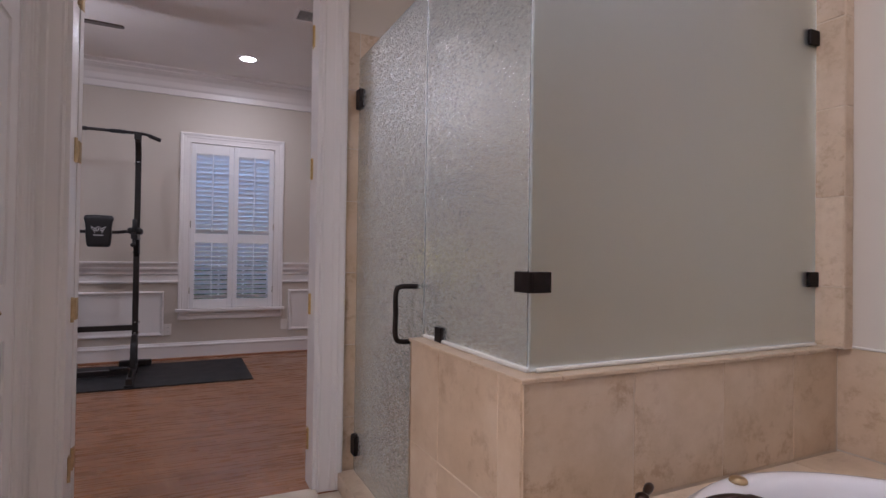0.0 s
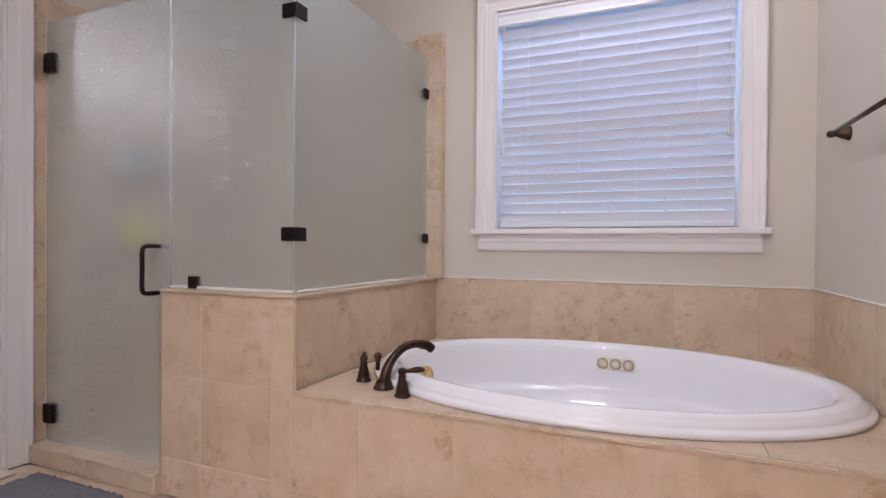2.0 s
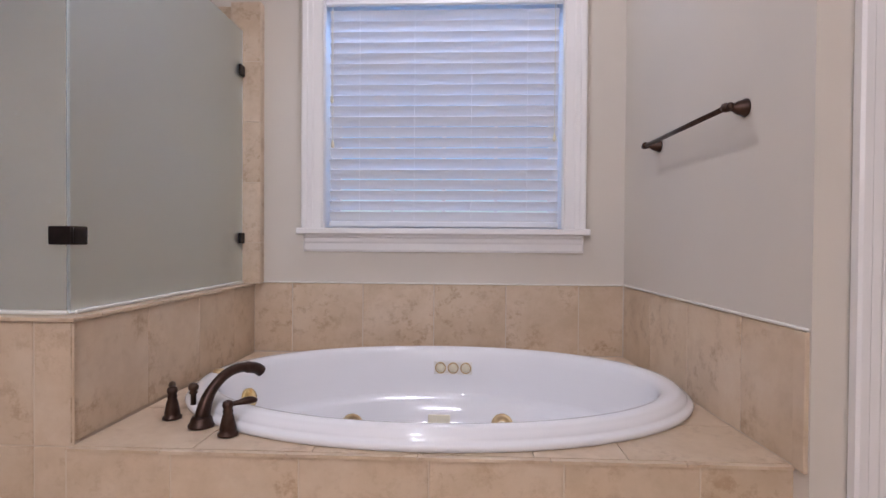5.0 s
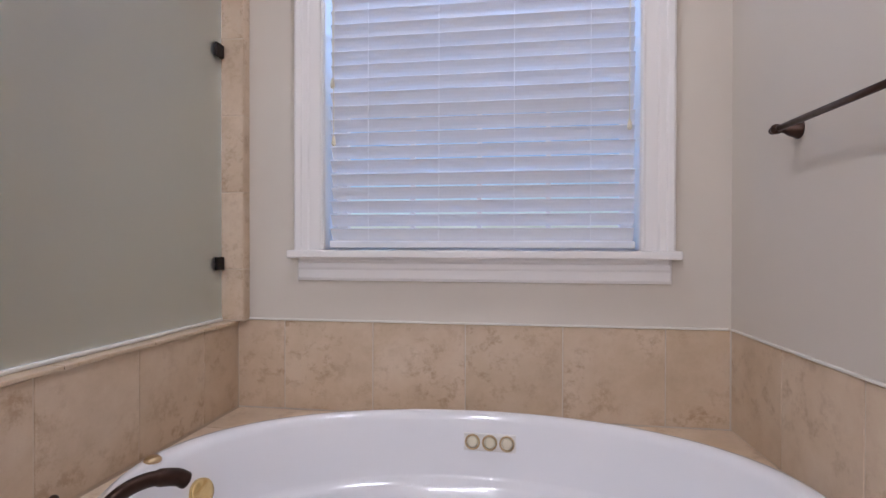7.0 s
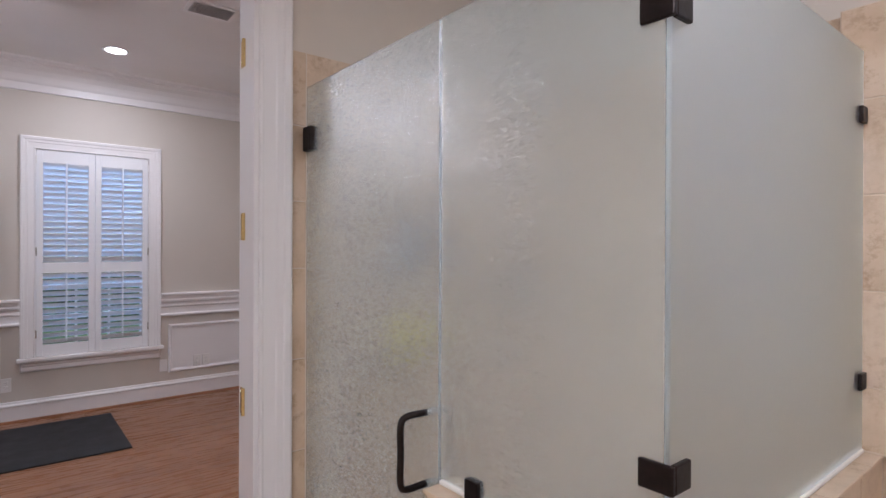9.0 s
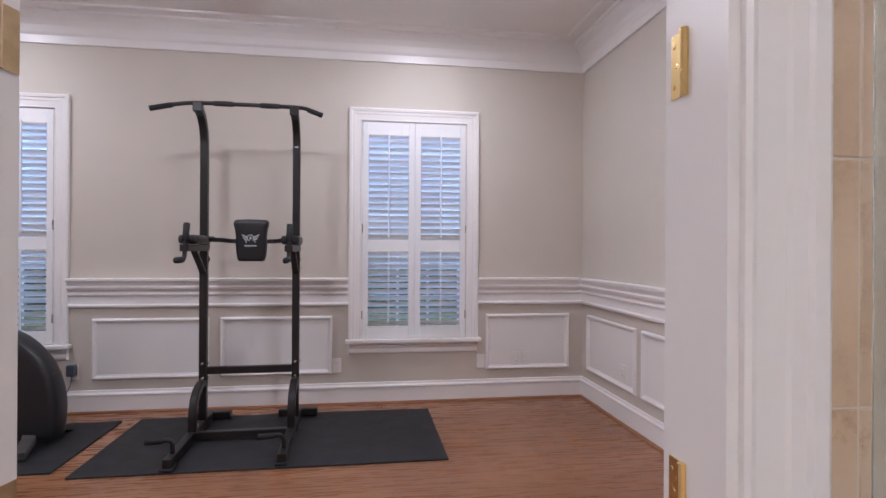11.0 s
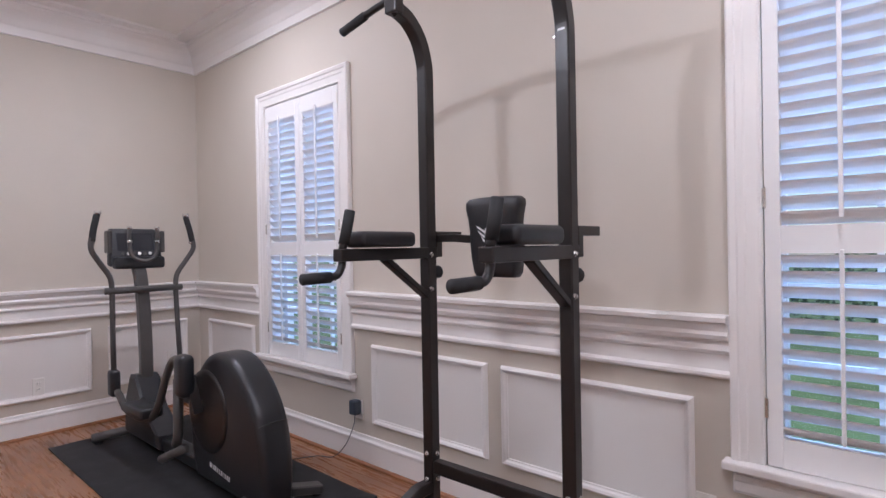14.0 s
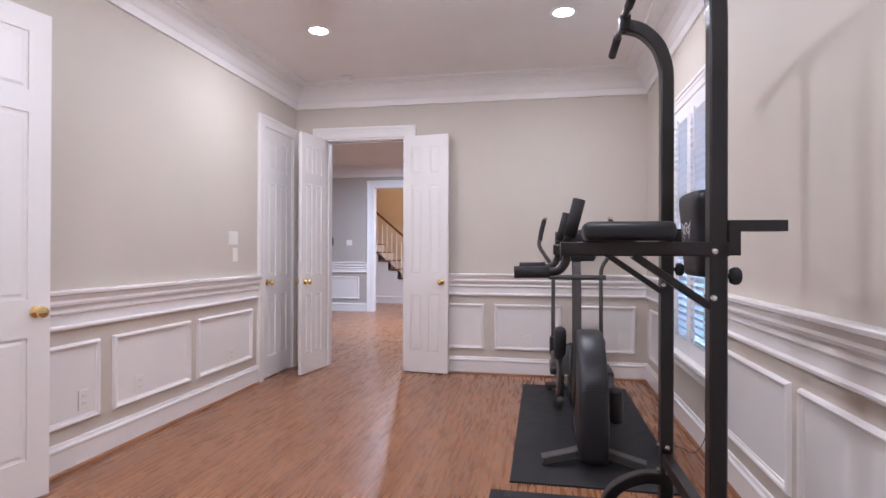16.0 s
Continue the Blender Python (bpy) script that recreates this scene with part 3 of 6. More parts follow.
def door_leaf(name, label, w, hinge, angle, flip=1, knob="round", knob_side=1, h=2.42, group="", kind="structure"):
    """A six-panel leaf: local x from the hinge, y through its thickness, its foot on z = 0.012."""
    root = empty(name, label, "door", group, kind, pose(hinge[0], hinge[1], 0.012, 0, 0, angle))
    t = 0.036
    st, mid = min(0.105, w * 0.17), min(0.10, w * 0.15)
    cols = [(st, w / 2 - mid / 2), (w / 2 + mid / 2, w - st)]
    rows = [(0.20, 0.80), (0.99, 1.91), (2.02, 2.31)]
    bm = bmesh.new()
    box(0.002, w - 0.002, t / 2 - 0.009, t / 2 + 0.009, 0.002, h - 0.002, 0, bm)
    for x0, x1, z0, z1 in [(0, st, 0, h), (w - st, w, 0, h), (cols[0][1], cols[1][0], 0, h)]:
        box(x0, x1, 0, t, z0, z1, 0, bm)
    zs = [0] + [z for r in rows for z in r] + [h]
    for a, b in zip(zs[::2], zs[1::2]):
        for c0, c1 in cols:
            box(c0, c1, 0, t, a, b, 0, bm)
    part("slab", bm, DOORPAINT, root)
    for c0, c1 in cols:
        for a, b in rows:
            for s in (0, 1):
                pb = bmesh.new()
                y0, y1, y2 = (t / 2 - 0.009, 0.0105, 0.004) if s == 0 else (t / 2 + 0.009, t - 0.0105, t - 0.004)
                loops = []
                for o, y in ((0.002, y0), (0.008, y1), (0.010, y1), (0.030, y2), (0.034, y2)):
                    loops.append([pb.verts.new(p) for p in ((c0 + o, y, a + o), (c1 - o, y, a + o), (c1 - o, y, b - o), (c0 + o, y, b - o))])
                for p, q in zip(loops, loops[1:]):
                    for j in range(4):
                        pb.faces.new((p[j], p[(j + 1) % 4], q[(j + 1) % 4], q[j]))
                pb.faces.new(loops[-1])
                part("panel", pb, DOORPAINT, root)
    kx = w - 0.065
    for s in (0, 1):
        m = Matrix.Translation((kx, 0 if s == 0 else t, 0.925)) @ pose(0, 0, 0, 90 if s == 0 else -90)
        if knob == "round":
            kb = lathe([(0.031, 0), (0.031, 0.005), (0.026, 0.009), (0.012, 0.012), (0.011, 0.03), (0.020, 0.036), (0.028, 0.046), (0.029, 0.055), (0.024, 0.064), (0.010, 0.069)], 20, m)
        else:
            kb = lathe([(0.031, 0), (0.031, 0.006), (0.024, 0.010), (0.011, 0.013), (0.010, 0.045), (0.008, 0.05)], 20, m)
            yy = -0.045 if s == 0 else t + 0.045
            tube(smooth_path([(kx, yy, 0.925), (kx - 0.04, yy, 0.929), (kx - 0.09, yy, 0.923), (kx - 0.115, yy, 0.918)]), [0.009] * 12 + [0.008] * 7, 10, kb)
        part("door_handle", kb, BRASS, root, "polished brass knob" if knob == "round" else "polished brass lever", True)
    for z in (0.24, 0.88 - 0.012, 1.54 - 0.012, 2.19 - 0.012):
        hb = box(-0.002, 0.001, 0.002, 0.034, z - 0.045, z + 0.045)
        tube([(-0.004, -0.004 if flip > 0 else t + 0.004, z - 0.046), (-0.004, -0.004 if flip > 0 else t + 0.004, z + 0.046)], 0.006, 8, hb)
        part("hinge", hb, OLDBRASS, root, "antique brass hinge")
    return root


ang = math.degrees(math.atan2(3.49 - 3.555, 0.43))
door_leaf("door_1", "open white six-panel door leaf with brass knob beside the hall doorway", 0.445, (-3.835, 3.545), ang, 1)
ang = math.degrees(math.atan2(0.48, 0.075))
door_leaf("door_2", "white six-panel door leaf folded back against the gym wall", 0.485, (-3.795, 4.45), ang, -1)
door_leaf("door_3", "closed white six-panel closet door with brass knob", 0.578, (-3.749, 3.190), 0, 1)
ang = math.degrees(math.atan2(0.138, -0.625))
door_leaf("door_4", "white six-panel bathroom door swung open against the gym wall", 0.64, (-0.075, 3.262), ang, -1)
door_leaf("door_5", "closed white narrow closet door with brass lever", 0.54, (-0.258, 2.92), -90, 1, "lever")
door_leaf("door_6", "closed white panelled door past the tub", 0.778, (1.035, -0.551), -90, 1)

# hinge plates left on the jambs of the bathroom doorway
for x, s in ((BD[0] + 0.018, 1), (BD[1] - 0.018, -1)):
    for z in (0.225, 0.88, 1.54, 2.195):
        hb = box(min(x, x + s * 0.0025), max(x, x + s * 0.0025), 3.176, 3.212, z - 0.05, z + 0.05, 0.0)
        tube([(x + s * 0.005, 3.174, z - 0.051), (x + s * 0.005, 3.174, z + 0.051)], 0.007, 10, hb)
        for dz in (-0.032, 0.0, 0.032):
            lathe([(0.0045, 0), (0.003, 0.0015)], 8, Matrix.Translation((x + s * 0.0025, 3.198 + (0.006 if dz else 0), z + dz)) @ pose(0, 0, 0, 0, 90 * s), hb)
        part("hinge", hb, OLDBRASS if s > 0 else BRASS, bath_frame, "brass butt hinge")

# ---- gym windows and shutters ----


def sash(root, axis, at, a0, a1, z0, z1, cols, rows):
    """Frame, meeting rail, muntins and panes of a window, in the middle of its wall."""
    def bar(p, q, lo, hi, d=0.02):
        return box(p, q, at - d, at + d, lo, hi) if axis == "x" else box(at - d, at + d, p, q, lo, hi)
    zm = (z0 + z1) / 2
    for p, q, lo, hi in ((a0, a0 + 0.045, z0, z1), (a1 - 0.045, a1, z0, z1), (a0 + 0.045, a1 - 0.045, z0, z0 + 0.06), (a0 + 0.045, a1 - 0.045, z1 - 0.05, z1), (a0 + 0.045, a1 - 0.045, zm - 0.02, zm + 0.02)):
        part("window_frame", bar(p, q, lo, hi), TRIM, root)
    for i in range(1, cols):
        x = a0 + 0.045 + (a1 - a0 - 0.09) * i / cols
        for lo, hi in ((z0 + 0.06, zm - 0.02), (zm + 0.02, z1 - 0.05)):
            part("muntin", bar(x - 0.009, x + 0.009, lo, hi, 0.011), TRIM, root)
    for lo, hi in ((z0 + 0.06, zm - 0.02), (zm + 0.02, z1 - 0.05)):
        for i in range(1, rows):
            z = lo + (hi - lo) * i / rows
            for c in range(cols):
                x0 = a0 + 0.045 + (a1 - a0 - 0.09) * c / cols + (0.009 if c else 0)
                x1 = a0 + 0.045 + (a1 - a0 - 0.09) * (c + 1) / cols - (0.009 if c < cols - 1 else 0)
                part("muntin", bar(x0, x1, z - 0.009, z + 0.009, 0.011), TRIM, root)
        pane = part("pane", bar(a0 + 0.04, a1 - 0.04, lo - 0.005, hi + 0.005, 0.002), CLEAR, root)
        pane.visible_shadow = False


def stool_and_apron(root, side, at, a0, a1, z, depth):
    """The window sill board and the moulded apron under it."""
    m = face(side, at)
    b = box(a0 - C - 0.022, a1 + C + 0.022, z - 0.030, z, 0.0, 0.062, 0.006)
    box(a0, a1, z - 0.030, z, -depth, 0.0, 0, b)
    b.transform(m)
    part("window_sill", b, TRIM, root)
    prof = [(-0.116, 0.0), (-0.116, 0.012), (-0.105, 0.018), (-0.075, 0.017), (-0.066, 0.022), (-0.050, 0.024), (-0.042, 0.036), (-0.031, 0.040), (-0.031, 0.0)]
    bm = bmesh.new()
    ends = [[bm.verts.new((u + (w * 0.5 if u < a0 else -w * 0.5), z + v, w)) for v, w in prof] for u in (a0 - C, a1 + C)]
    for j in range(len(prof) - 1):
        bm.faces.new((ends[0][j], ends[0][j + 1], ends[1][j + 1], ends[1][j]))
    for e in ends:
        bm.faces.new(e)
    bm.transform(m)
    part("apron", bm, TRIM, root)


def louvre_mesh(w, d, t, axis):
    """An elliptical slat lying level, w long, d deep."""
    bm = bmesh.new()
    ring = [(math.cos(k * math.tau / 8) * d / 2, math.sin(k * math.tau / 8) * t / 2) for k in range(8)]
    ends = [[bm.verts.new((s * w / 2, a, b) if axis == "x" else (a, s * w / 2, b)) for a, b in ring] for s in (-1, 1)]
    for j in range(8):
        bm.faces.new((ends[0][j], ends[0][(j + 1) % 8], ends[1][(j + 1) % 8], ends[1][j]))
    for e in ends:
        bm.faces.new(e)
    me = bpy.data.meshes.new("louvre")
    bmesh.ops.recalc_face_normals(bm, faces=bm.faces)
    bm.to_mesh(me)
    bm.free()
    me.materials.append(SHUTTER)
    return me


LOUVRE = louvre_mesh(0.326, 0.066, 0.010, "x")


def shutter_panel(x0, x1, hinge_side):
    root = empty("plantation_shutter", "white plantation shutter panel with tilted louvres in the window", "shutter", "gym window shutters")
    ya, yb = GY1 - 0.012, GY1 + 0.018
    xm = (x0 + x1) / 2
    lo, hi = xm - 0.164, xm + 0.164
    for p, q, z0, z1 in ((x0, lo, WZ0 + 0.003, 2.283), (hi, x1, WZ0 + 0.003, 2.283)):
        part("stile", box(p, q, ya, yb, z0, z1, 0.002, None, 1), SHUTTER, root)
    for z0, z1 in ((WZ0 + 0.003, 0.625), (1.235, 1.325), (2.18, 2.283)):
        part("rail", box(lo, hi, ya, yb, z0, z1), SHUTTER, root)
    for a, b, n in ((0.625, 1.235, 12), (1.325, 2.18, 17)):
        pitch = (b - a) / n
        for i in range(n):
            ob = new("louvre", LOUVRE)
            ob.parent = root
            tilt = -41 + (1.5 if a < 1 else 0) + random.uniform(-1.0, 1.0)
            ob.matrix_local = pose(xm, GY1 + 0.003, a + pitch * (i + 0.5), tilt)
        part("tilt_rod", box(xm - 0.006, xm + 0.006, GY1 - 0.040, GY1 - 0.028, a + 0.02, b + 0.012, 0.002, None, 1), SHUTTER, root)
    hx = x0 if hinge_side < 0 else x1
    for z in (0.72, 1.42, 2.20):
        part("hinge", box(hx - 0.006, hx + 0.006, ya - 0.006, ya - 0.0005, z - 0.035, z + 0.035, 0.002, None, 1), STEEL if z < 2 else PLASTIC, root, "small satin hinge")
    return root


for n, (a0, a1) in enumerate((W1, W2)):
    win = empty("window_%d" % (n + 1), "white cased gym window with moulded sill", "window", kind="structure")
    part("casing", casing(face("-y", GY1), a0, a1, WZ0, WZ1), TRIM, win)
    for p, q, lo, hi in ((a0, a0 + 0.002, WZ0, WZ1), (a1 - 0.002, a1, WZ0, WZ1), (a0, a1, WZ1 - 0.002, WZ1)):
        part("lining", box(p, q, GY1 + 0.02, GY1 + 0.2, lo, hi), TRIM, win)
    stool_and_apron(win, "-y", GY1, a0, a1, WZ0, 0.12)
    sash(win, "x", GY1 + 0.14, a0, a1, WZ0, WZ1, 3, 3)
    mid = (a0 + a1) / 2
    shutter_panel(a0 + 0.004, mid - 0.0015, -1)
    shutter_panel(mid + 0.0015, a1 - 0.004, 1)

# ---- bathroom window and blind ----
BW0, BW1, BZ0, BZ1 = 0.04, 1.205, 1.115, 2.29
win = empty("window_3", "white cased bathroom window above the tub", "window", kind="structure")
part("casing", casing(face("-x", BX1), BW0, BW1, BZ0, BZ1, scaled(CASING, 1.06)), TRIM, win)
for p, q, lo, hi in ((BW0, BW0 + 0.002, BZ0, BZ1), (BW1 - 0.002, BW1, BZ0, BZ1), (BW0, BW1, BZ1 - 0.002, BZ1)):
    part("lining", box(BX1 + 0.002, BX1 + 0.2, p, q, lo, hi), TRIM, win)
stool_and_apron(win, "-x", BX1, BW0, BW1, BZ0, 0.16)
sash(win, "y", BX1 + 0.165, BW0, BW1, BZ0, BZ1, 4, 2)
blind = empty("window_blind", "white two-inch slatted blind lowered over the bathroom window", "blind")
SLATM = paint("white blind slat", (0.83, 0.83, 0.86), 0.35, 0.02, 200, 0.02)
bm = bmesh.new()
wide = BW1 - BW0 - 0.03
prof = [(-0.0255, -0.001), (-0.012, 0.0016), (0, 0.0024), (0.012, 0.0016), (0.0255, -0.001), (0.0255, -0.0038), (0.012, -0.0012), (0, -0.0004), (-0.012, -0.0012), (-0.0255, -0.0038)]
ends = [[bm.verts.new((a, s * wide / 2, b)) for a, b in prof] for s in (-1, 1)]
for j in range(len(prof)):
    bm.faces.new((ends[0][j], ends[0][(j + 1) % len(prof)], ends[1][(j + 1) % len(prof)], ends[1][j]))
for e in ends:
    bm.faces.new(e)
bmesh.ops.recalc_face_normals(bm, faces=bm.faces)
SLAT = bpy.data.meshes.new("slat")
bm.to_mesh(SLAT)
bm.free()
SLAT.materials.append(SLATM)
ym, xb = (BW0 + BW1) / 2, BX1 + 0.042
z = 1.178
while z < 2.225:
    ob = new("slat", SLAT)
    ob.parent = blind
    ob.matrix_local = pose(xb, ym + random.uniform(-0.002, 0.002), z, 0, 58 + random.uniform(-1.2, 1.2), random.uniform(-0.1, 0.1))
    z += 0.0525
part("bottom_rail", box(xb - 0.026, xb + 0.026, ym - wide / 2, ym + wide / 2, 1.121, 1.150, 0.005), SLATM, blind)
part("headrail", box(xb - 0.028, xb + 0.028, ym - wide / 2, ym + wide / 2, 2.235, 2.285), SLATM, blind)
val = sweep([(0, 0), (0.010, 0), (0.016, 0.008), (0.012, 0.02), (0.012, 0.055), (0.018, 0.066), (0.014, 0.078), (0, 0.08)], [(BX1 + 0.008, BW0 + 0.005, 2.207), (BX1 + 0.008, BW1 - 0.005, 2.207)])
part("valance", val, SLATM, blind)
for y in (BW0 + 0.17, ym - 0.14, ym + 0.14, BW1 - 0.17):
    for dx in (-0.028, 0.028):
        part("ladder_cord", tube([(xb + dx, y, 1.15), (xb + dx, y, 2.23)], 0.0011, 5), SLATM, blind)
for y, lo in ((BW0 + 0.04, 1.56), (BW1 - 0.035, 1.75), (BW1 - 0.04, 1.53)):
    cb = tube([(BX1 - 0.006, y, lo), (BX1 - 0.006, y, 2.21)], 0.0013, 6)
    lathe([(0.003, 0.02), (0.008, 0.0), (0.009, -0.012), (0.004, -0.02)], 10, Matrix.Translation((BX1 - 0.006, y, lo)), cb)
    part("pull_cord", cb, IVORY, blind)

# ---- shower ----
SH_X, SH_Y, HW = 1.03, 1.55, 0.84
tagged(part("wall_shower_front", box(SH_X + 0.008, SH_X + 0.112, SH_Y + 0.008, 2.23, 0, HW - 0.010), GROUT), "tiled half wall of the shower", "half wall", kind="structure")
tagged(part("wall_shower_side", box(SH_X + 0.112, BX1, SH_Y + 0.008, SH_Y + 0.112, 0, HW - 0.010), GROUT), "tiled half wall between shower and tub", "half wall", kind="structure")
tagged(part("wall_shower_pilaster", box(2.244, BX1, 1.512, 1.66, HW, 2.215), GROUT), "tiled pilaster beside the shower glass", "pilaster", kind="structure")
tagged(part("curb_shower", box(SH_X - 0.02, SH_X + 0.112, 2.23, 3.08, 0, 0.072), GROUT), "tiled shower curb", "curb", kind="structure")
tagged(part("floor_shower", box(SH_X + 0.112, BX1, SH_Y + 0.112, 3.08, 0.0, 0.02), TILE), "tiled shower floor", "floor", kind="structure")
tagged(part("wall_tub_front", box(1.012, 1.06, -0.36, SH_Y + 0.008, 0, 0.488), GROUT), "tiled front of the tub deck", "tub deck", kind="structure")

TUBC, TUBA, TUBB = (1.622, 0.604), 0.590, 0.892


def oval(f, n=64, e=2.06):
    out = []
    for k in range(n):
        a = k * math.tau / n
        c, s = math.cos(a), math.sin(a)
        out.append((TUBC[0] + TUBA * f * math.copysign(abs(c) ** (2 / e), c), TUBC[1] + TUBB * f * math.copysign(abs(s) ** (2 / e), s)))
    return out


# deck slab with the tub's oval cut out
bm = bmesh.new()
inner = [bm.verts.new((x, y, 0.490)) for x, y in oval(0.93)]
n = len(inner)
rect = []
for x, y in oval(0.93):
    dx, dy = x - TUBC[0], y - TUBC[1]
    cand = []
    if dx > 1e-6: cand.append((BX1 - TUBC[0]) / dx)
    if dx < -1e-6: cand.append((1.012 - TUBC[0]) / dx)
    if dy > 1e-6: cand.append((SH_Y + 0.008 - TUBC[1]) / dy)
    if dy < -1e-6: cand.append((-0.36 - TUBC[1]) / dy)
    f = min(cand)
    rect.append(bm.verts.new((TUBC[0] + dx * f, TUBC[1] + dy * f, 0.490)))
for j in range(n):
    bm.faces.new((inner[j], inner[(j + 1) % n], rect[(j + 1) % n], rect[j]))
for cx, cy in ((1.012, -0.36), (1.012, SH_Y + 0.008), (BX1, -0.36), (BX1, SH_Y + 0.008)):
    c = bm.verts.new((cx, cy, 0.490))
    near = sorted(rect, key=lambda v: (v.co - c.co).length)
    a = min((v for v in rect if abs(v.co.x - cx) < 1e-4), key=lambda v: abs(v.co.y - cy))
    b = min((v for v in rect if abs(v.co.y - cy) < 1e-4), key=lambda v: abs(v.co.x - cx))
    if a is not b:
        bm.faces.new((a, b, c))
tub_deck = tagged(part("floor_tub_deck", bm, GROUT), "beige tiled tub deck", "tub deck", kind="structure")

tub = empty("bathtub", "glossy white oval drop-in whirlpool tub in a beige tiled deck", "bathtub")
loops = [(0.94, 0.494), (1.0, 0.5005), (1.004, 0.512), (0.998, 0.520), (0.985, 0.523), (0.978, 0.530), (0.976, 0.538), (0.965, 0.543), (0.958, 0.552), (0.945, 0.559),
         (0.925, 0.562), (0.900, 0.559), (0.885, 0.550), (0.876, 0.535), (0.868, 0.50), (0.850, 0.42), (0.835, 0.36), (0.826, 0.345), (0.800, 0.338), (0.785, 0.325),
         (0.76, 0.26), (0.72, 0.19), (0.66, 0.15), (0.55, 0.135), (0.3, 0.13), (0.02, 0.128)]
bm = bmesh.new()
rings = [[bm.verts.new((x, y, z)) for x, y in oval(f, 96)] for f, z in loops]
for a, b in zip(rings, rings[1:]):
    for j in range(96):
        bm.faces.new((a[j], a[(j + 1) % 96], b[(j + 1) % 96], b[j]))
bm.faces.new(rings[-1])
part("shell", bm, PORCELAIN, tub, "glossy white acrylic shell", True)


def on_shell(angle, z):
    """A point and inward normal on the tub's inner side."""
    fs = sorted(((zz, f) for f, zz in loops[12:]), reverse=False)
    e = 2.06

    def at(a, q):
        g = next(fa + (fb - fa) * (q - za) / (zb - za) for (za, fa), (zb, fb) in zip(fs, fs[1:]) if za <= q <= zb)
        c, s = math.cos(a), math.sin(a)
        return Vector((TUBC[0] + TUBA * g * math.copysign(abs(c) ** (2 / e), c), TUBC[1] + TUBB * g * math.copysign(abs(s) ** (2 / e), s), q))
    p = at(angle, z)
    nrm = (at(angle + 0.03, z) - at(angle - 0.03, z)).cross(at(angle, z + 0.012) - at(angle, z - 0.012)).normalized()
    if nrm.dot(Vector((TUBC[0], TUBC[1], z)) - p) < 0:
        nrm = -nrm
    return p, nrm


def fitting(name, angle, z, profile, material, label):
    p, nrm = on_shell(angle, z)
    m = Matrix.Translation(p) @ nrm.to_track_quat("Z", "Y").to_matrix().to_4x4()
    return part(name, lathe(profile, 24, m), material, tub, label, True)


p, nrm = on_shell(-0.055, 0.468)
m = Matrix.Translation(p) @ nrm.to_track_quat("Z", "X").to_matrix().to_4x4()
plate = box(-0.029, 0.029, -0.088, 0.088, -0.004, 0.007, 0.003)
plate.transform(m)
keypad = part("control_plate", plate, PLASTIC, tub, "pale three-button control plate")
for dy in (-0.058, 0.0, 0.058):
    part("bezel", lathe([(0.026, 0.006), (0.026, 0.011), (0.023, 0.013), (0.0195, 0.011), (0.0195, 0.006)], 24, m @ Matrix.Translation((0, dy, 0)), None, False), OLDBRASS, keypad, "antique gold bezel", True)
    part("button", lathe([(0.0185, 0.006), (0.018, 0.012), (0.012, 0.015), (0.004, 0.016)], 24, m @ Matrix.Translation((0, dy, 0))), IVORY, keypad, "", True)
JET = [(0.050, -0.004), (0.050, 0.004), (0.044, 0.009), (0.034, 0.010), (0.031, 0.004), (0.016, 0.004), (0.015, 0.022), (0.011, 0.024), (0.006, 0.020)]
for a in (0.62, -0.40):
    fitting("jet", a, 0.240, JET, OLDBRASS, "antique gold whirlpool jet")
    fitting("jet_nozzle", a, 0.240, [(0.018, 0.0), (0.017, 0.026), (0.012, 0.028), (0.006, 0.022)], IVORY, "ivory nozzle")
fitting("jet", 1.25, 0.27, JET, IVORY, "gold-tinged whirlpool jet")
fitting("overflow_cover", 1.40, 0.43, [(0.040, -0.004), (0.040, 0.012), (0.036, 0.017), (0.012, 0.019), (0.004, 0.019)], BRASS, "brass overflow cover")
p, nrm = on_shell(0.02, 0.225)
m = Matrix.Translation(p) @ nrm.to_track_quat("Z", "X").to_matrix().to_4x4()
grille = box(-0.045, 0.045, -0.05, 0.05, -0.004, 0.012, 0.004)
grille.transform(m)
gr = part("suction_cover", grille, IVORY, tub, "ivory suction grille")
for i in range(7):
    sl = box(-0.03, 0.03, -0.039 + i * 0.0125, -0.034 + i * 0.0125, 0.012, 0.016)
    sl.transform(m)
    part("slat", sl, IVORY, gr)
part("air_knob", lathe([(0.022, 0), (0.022, 0.006), (0.017, 0.012), (0.006, 0.013)], 20, Matrix.Translation((1.60, 1.417, 0.560))), OLDBRASS, tub, "small brass air control", True)

# ---- tub filler ----
filler = empty("tub_faucet", "oil-rubbed bronze roman tub spout on the tiled deck", "faucet")
fb = Vector((1.192, 1.278, 0.501))
sd = Vector((0.86, -0.51, 0)).normalized()
pts = smooth_path([fb + Vector((0, 0, 0.0)), fb + Vector((0, 0, 0.05)) + sd * 0.008, fb + Vector((0, 0, 0.095)) + sd * 0.030, fb + Vector((0, 0, 0.136)) + sd * 0.078, fb + Vector((0, 0, 0.148)) + sd * 0.132, fb + Vector((0, 0, 0.137)) + sd * 0.188, fb + Vector((0, 0, 0.122)) + sd * 0.212], 7)
rad = [0.0245 - 0.009 * min(1, i / 16) + (0.003 if i > 30 else 0) for i in range(len(pts))]
part("spout", tube(pts, rad, 16), BRONZE, filler, "curved bronze spout", True)
